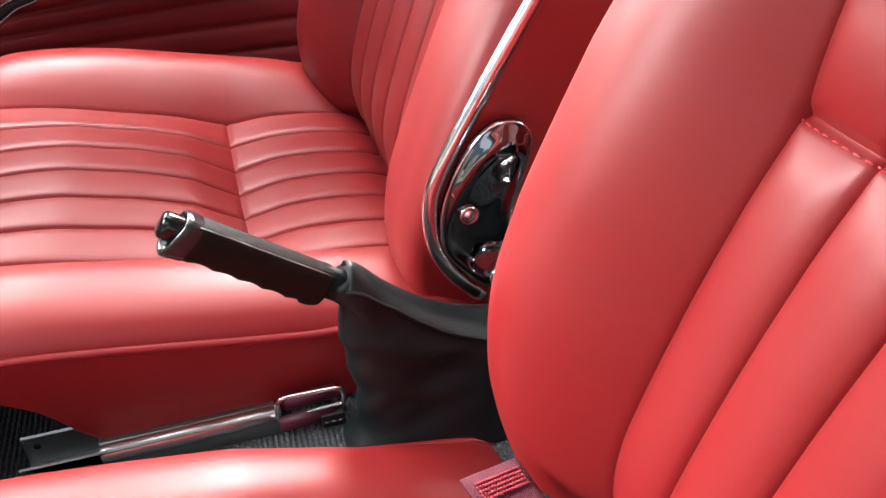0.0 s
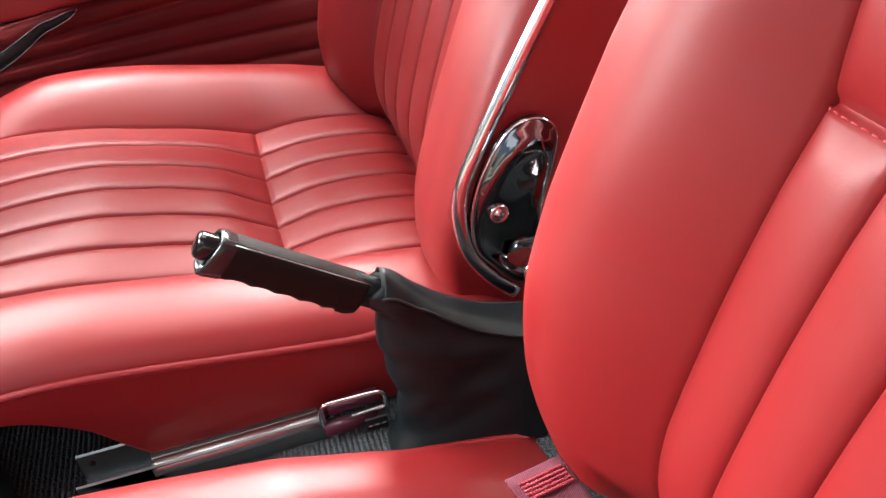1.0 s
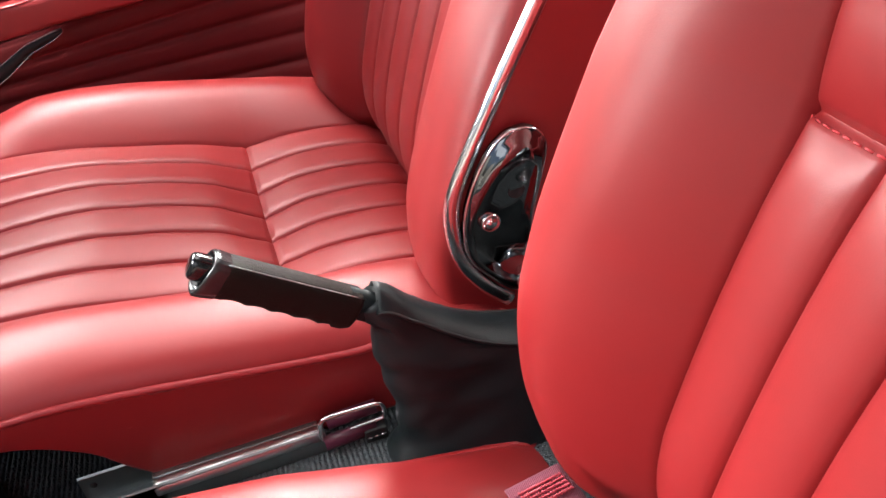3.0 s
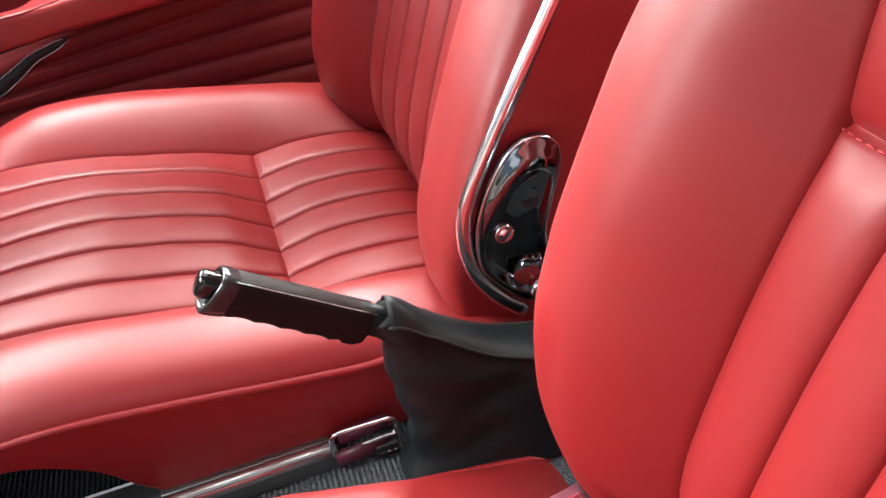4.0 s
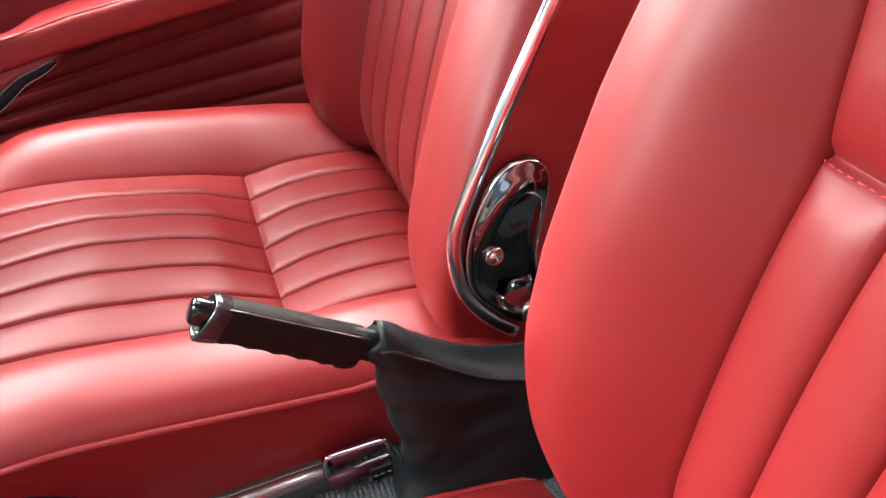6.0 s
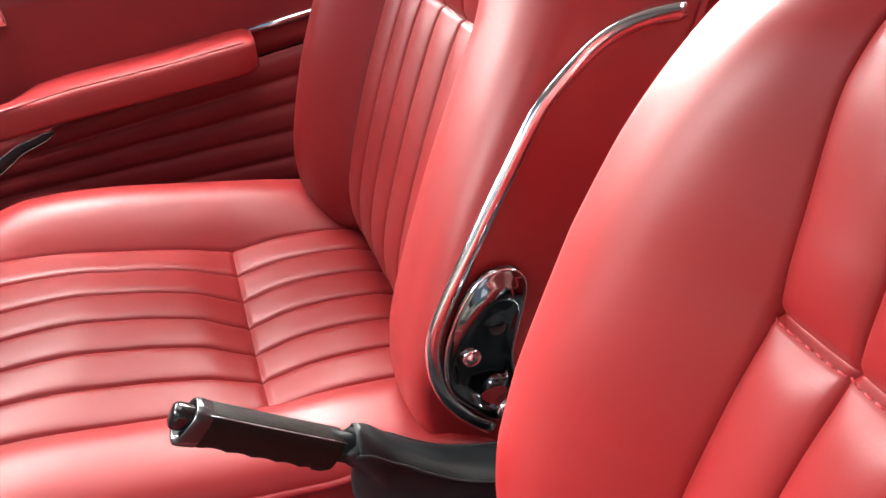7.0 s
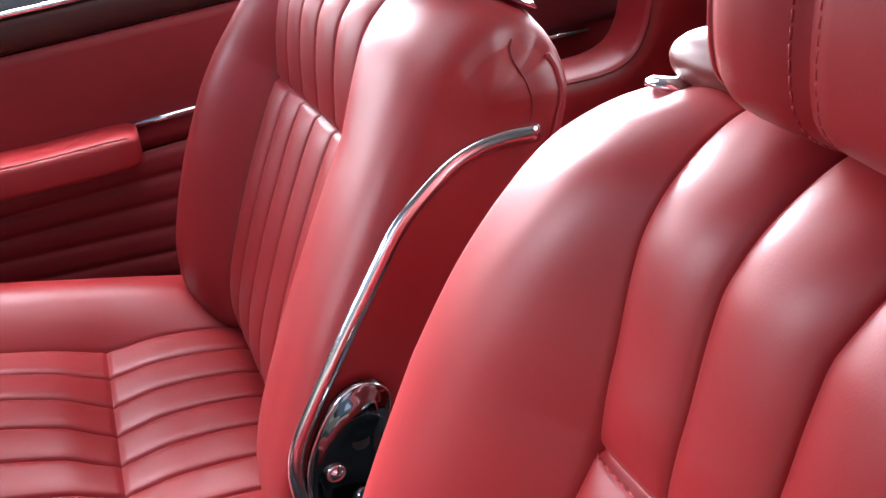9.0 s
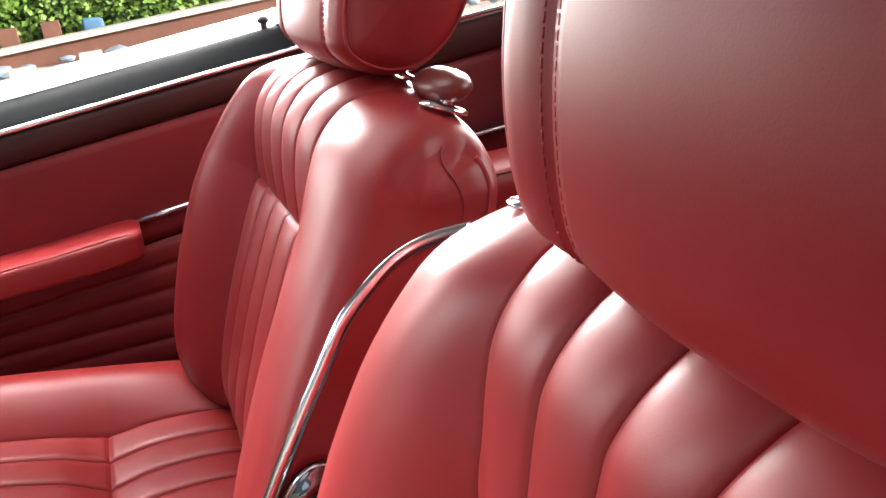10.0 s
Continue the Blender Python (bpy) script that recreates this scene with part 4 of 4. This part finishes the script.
def rear_sheet(x0, x1, za, zb, y, bulge):
    cols = [[Vector((x, YR + 0.03, rz(x, za)))] + [Vector((x, y - bulge * math.sin(math.pi * t) ** 0.5, rz(x, lerp(za, zb, t)))) for t in np.linspace(0, 1, 9)] + [Vector((x, YR + 0.03, rz(x, zb)))] for x in np.linspace(x0, x1, 12)]
    return grid_faces(cols, lambda c, r: True)


tagged(part("rear_side_panel", *rear_sheet(0.535, 1.40, 0.606, 0.738, YR, 0.002), RED_PERF), "dark red perforated vinyl rear side panel", "trim panel", kind="structure")
tagged(part("rear_side_panel", *box(0.535, 1.40, YR + 0.006, YR + 0.028, 0.30, 0.68, 0.002), RED_DARK), "plain dark red vinyl rear lower panel", "trim panel", kind="structure")
tagged(part("rear_capping", *rear_sheet(0.535, 1.40, 0.741, 0.800, YR - 0.004, 0.006), WOOD), "dark brown capping under the rear side window", "trim panel", kind="structure")
rear = base_empty("rear_seat", (0.95, 0.6, 0.25), "red leather rear bench with curved side arm", "rear seat")
# side arm that sweeps up into the seat back
ARM = smooth_curve([(0.56, 0.588), (0.66, 0.588), (0.75, 0.589), (0.80, 0.593), (0.835, 0.603), (0.858, 0.620), (0.873, 0.650), (0.882, 0.70), (0.893, 0.78), (0.905, 0.87)], 60)
cols = []
for i, (x, z) in enumerate(ARM):
    a, b = ARM[max(0, i - 1)], ARM[min(len(ARM) - 1, i + 1)]
    nx, nz = -(b[1] - a[1]), b[0] - a[0]
    L2 = math.hypot(nx, nz)
    nx, nz = nx / L2, nz / L2
    row = [Vector((x - nx * d, 1.098, max(0.30, z - nz * d))) for d in (0.28, 0.03)]
    for a in np.linspace(0, 1, 12):
        h = -0.004 + 0.015 * math.sin(math.pi * min(1, a * 1.05 + 0.02)) ** 0.6 - 0.02 * max(0, a - 0.85) / 0.15
        row.append(Vector((x + nx * h + 0.03 * a, 1.100 + 0.135 * a, z + nz * h)))
    row.append(Vector((x + 0.03 - nx * 0.08, 1.237, z - nz * 0.08)))
    cols.append(row)
v, f = grid_faces(cols, lambda c, r: True)
sidearm = part("side_arm", v, f, RED, rear, "padded side arm sweeping up to the seat back")
v, f = tube([c[2] + Vector((0, -0.001, 0.0)) for c in cols], 0.0016, 6)
part("piping", v, f, RED_DARK, sidearm)
part("rear_cushion", *box(0.60, 0.94, -0.10, 1.06, 0.30, 0.492, 0.045), RED, rear)
cols = []
for y in list(np.linspace(-0.15, 1.02, 60)) + [1.035, 1.043, 1.045]:
    fl = 0.010 * abs(math.sin(y * 22)) if y < 0.9 else 0.010
    e = 0.0 if y < 1.03 else (0.006 if y < 1.04 else (0.02 if y < 1.044 else 0.10))
    cols.append([Vector((x - fl + e, y, z)) for x, z in smooth_curve([(0.90, 0.40), (0.93, 0.55), (0.97, 0.70), (1.01, 0.80), (1.05, 0.84), (1.12, 0.84)], 16)])
v, f = grid_faces(cols, lambda c, r: True)
part("rear_backrest", v, f, RED, rear)
v, f = tube([(x, YR - 0.004, 0.603 + 0.075 * (x - 0.70)) for x in np.linspace(0.54, 0.892, 6)], 0.0052, 10)
tagged(part("chrome_strip", v, f, CHROME_SOFT), "slim chrome strip on the rear side panel", "trim strip", kind="structure")
v, f = tube([(x, YR - 0.006, rz(x, 0.806)) for x in np.linspace(0.54, 1.3, 6)], 0.005, 10)
tagged(part("chrome_bead", v, f, CHROME), "chrome bead under the rear side window", "trim strip", kind="structure")

OUTL = [(-0.262, 0.645), (-0.245, 0.605), (-0.228, 0.564), (-0.21, 0.52), (-0.19, 0.47), (-0.60, 0.47), (-0.60, 0.645)]
verts = [Vector((x, y, z)) for z, k in ((0.2985, 0), (0.324, 0)) for x, y in OUTL] + [Vector((x - 0.006, y - (0.006 if y > 0.5 else -0.006), 0.330)) for x, y in OUTL]
n = len(OUTL)
faces = [(a * n + k, a * n + (k + 1) % n, (a + 1) * n + (k + 1) % n, (a + 1) * n + k) for a in (0, 1) for k in range(n)] + [tuple(2 * n + k for k in range(n)), tuple(range(n))]
tagged(part("tunnel_cover", verts, faces, BLACK_LEATHER, smooth=False), "black cover on the transmission tunnel", "tunnel cover")

# ---- shell of the car: floor, roof, ends ----
# ribbed carpet: ridges across the car, one every 4.6 mm in the open part
xs = [-1.0] + list(np.arange(-0.46, 0.16, 0.00115)) + [1.5]
prof = [(x, 0.2975 + (0.0011 * math.sin(2 * math.pi * x / 0.0046) if -0.46 < x < 0.16 else 0)) for x in xs]
cols = [[Vector((x, -0.32, 0.26)), Vector((x, -0.32, z)), Vector((x, 1.33, z)), Vector((x, 1.33, 0.26))] for x, z in prof]
v, f = grid_faces(cols, lambda c, r: True)
tagged(part("floor", v, f, CARPET), "dark ribbed charcoal carpet", "carpet", kind="structure")
# unseen roof panel, its opening added to let overhead light in
v, f = joined(box(-0.50, -0.14, -0.36, 1.20, 1.34, 1.37), box(0.50, 1.5, -0.36, 1.20, 1.34, 1.37), box(-0.14, 0.50, -0.36, 0.53, 1.34, 1.37), box(-0.14, 0.50, 1.19, 1.20, 1.34, 1.37))
tagged(part("roof", v, f, LINING, smooth=False), "unseen grey headlining with an opening added for the overhead lamp", "roof", kind="structure")
# unseen front wall, its height set to block low sky light
tagged(part("wall_front", *box(-1.04, -1.0, -0.36, 1.44, 0.26, 0.95), BODY, smooth=False), "plain unseen bulkhead that blocks low light from the front", "bulkhead", kind="structure")
tagged(part("wall_rear", *box(1.46, 1.5, -0.36, 1.44, 0.26, 1.34), BODY, smooth=False), "plain rear bulkhead", "bulkhead", kind="structure")
# unseen wall, carried forward to keep sky light off surfaces facing it
tagged(part("wall_side_near", *box(-0.02, 1.46, -0.36, -0.32, 0.26, 1.34), BODY, smooth=False), "plain unseen near side wall that blocks light from that side", "side wall", kind="structure")

# ---- outside ----
tagged(part("ground", [(-300, -300, -0.06), (300, -300, -0.06), (300, 300, -0.06), (-300, 300, -0.06)], [(0, 1, 2, 3)], CONCRETE, smooth=False), "pale concrete paving", "paving", kind="structure")


def rise(x):
    """The garden bank climbs towards the rear of the car."""
    return 0.075 * (x + 0.85) + 0.0


wall = base_empty("garden_wall", (0.5, 9.5, -0.06), "low red-brown garden wall with pale coping", "garden wall")


def bank(y0, y1, a, b, bev=0.0):
    vs, fs = box(-5, 8, y0, y1, a, b, bev)
    return [Vector((p.x, p.y, (p.z + rise(p.x)) if p.z > -0.05 else -0.9)) for p in vs], fs


part("wall_body", *bank(9.5, 9.7, -0.06, 0.100), BRICK, wall, smooth=False)
part("coping", *bank(9.44, 9.76, 0.104, 0.155, 0.008), CONCRETE, wall, smooth=False)
rng = random.Random(3)
for i in range(46):
    x = -7 + 14 * i / 46 + rng.uniform(-0.1, 0.1)
    y = rng.uniform(8.9, 9.35)
    r = rng.uniform(0.06, 0.13)
    bm = bmesh.new()
    bmesh.ops.create_icosphere(bm, subdivisions=2, radius=1)
    for w in bm.verts:
        k = 1 + 0.35 * noise.noise(w.co * 1.4 + Vector((i * 3.1, 0, 0)))
        w.co = Vector((x + w.co.x * r * 1.3 * k, y + w.co.y * r * k, max(-0.07, w.co.z * r * (0.5 + 0.9 * max(0, rise(x))) * k)))
    bm.verts.index_update()
    v, f = [w.co.copy() for w in bm.verts], [tuple(q.index for q in t.verts) for t in bm.faces]
    bm.free()
    tagged(part("edging_stone", v, f, STONE, smooth=False), "blue-grey edging stone on the paving", "stone", "edging stones")
pier = part("brick_pier", *box(-0.84, -0.66, 9.78, 9.96, -0.06, 0.33, 0.006), BRICK, smooth=False)
tagged(pier, "short red-brown brick pier behind the garden wall", "brick pier", "brick piers")
pier = part("brick_pier", *box(-0.42, -0.24, 9.78, 9.96, -0.06, 0.35, 0.006), BRICK, smooth=False)
tagged(pier, "short red-brown brick pier among the ivy", "brick pier", "brick piers")
v, f = box(-0.02, 0.20, 9.86, 9.94, -0.06, 0.33, 0.03)
tagged(part("blue_sheet", [Vector((p.x, p.y, p.z + 0.03 * math.sin(p.x * 20))) for p in v], f, BLUE), "small blue plastic sheet behind the wall", "plastic sheet")
for x, y in ((0.0, 9.0), (-0.62, 8.7), (1.15, 9.15)):
    v, f = box(x - 0.11, x + 0.11, y - 0.1, y + 0.1, -0.058, 0.03 + rise(x) * 0.6, 0.012)
    tagged(part("stone_slab", v, f, CONCRETE), "pale stone slab lying before the garden wall", "stone slab", "stone slabs")
# backing slab whose dark colour stands for shade deep in the hedge
tagged(part("hedge_backing", *box(-14, 14, 10.6, 10.9, -0.3, 4.0), HEDGE_SHADE, smooth=False), "plain slab behind the ivy, coloured dark as hedge shade", "hedge", kind="structure")
verts, faces = [], []
for i in range(26000):
    x, z = rng.uniform(-4, 7), rng.uniform(-0.2, 1.6)
    y = 10.10 + rng.uniform(-0.2, 0.3) + 0.25 * noise.noise(Vector((x * 1.3, 0, z * 1.6)))
    s = rng.uniform(0.02, 0.045)
    m = Euler((rng.uniform(-0.9, 0.5), rng.uniform(-0.9, 0.9), rng.uniform(-1, 1))).to_matrix()
    k = len(verts)
    for a, b in ((-1, 0), (0, -0.7), (1, 0), (0, 0.8)):
        verts.append(Vector((x, y, z + 0.1)) + m @ Vector((a * s, 0.15 * s * abs(a), b * s)))
    faces += [(k, k + 1, k + 2), (k, k + 2, k + 3)]
hedge = new("ivy_hedge", bpy.data.meshes.new("ivy_hedge"))
hedge.data.from_pydata([tuple(p) for p in verts], [], faces)
hedge.data.materials.append(IVY)
tagged(hedge, "dense green ivy hedge in sunlight", "hedge", kind="stuff")
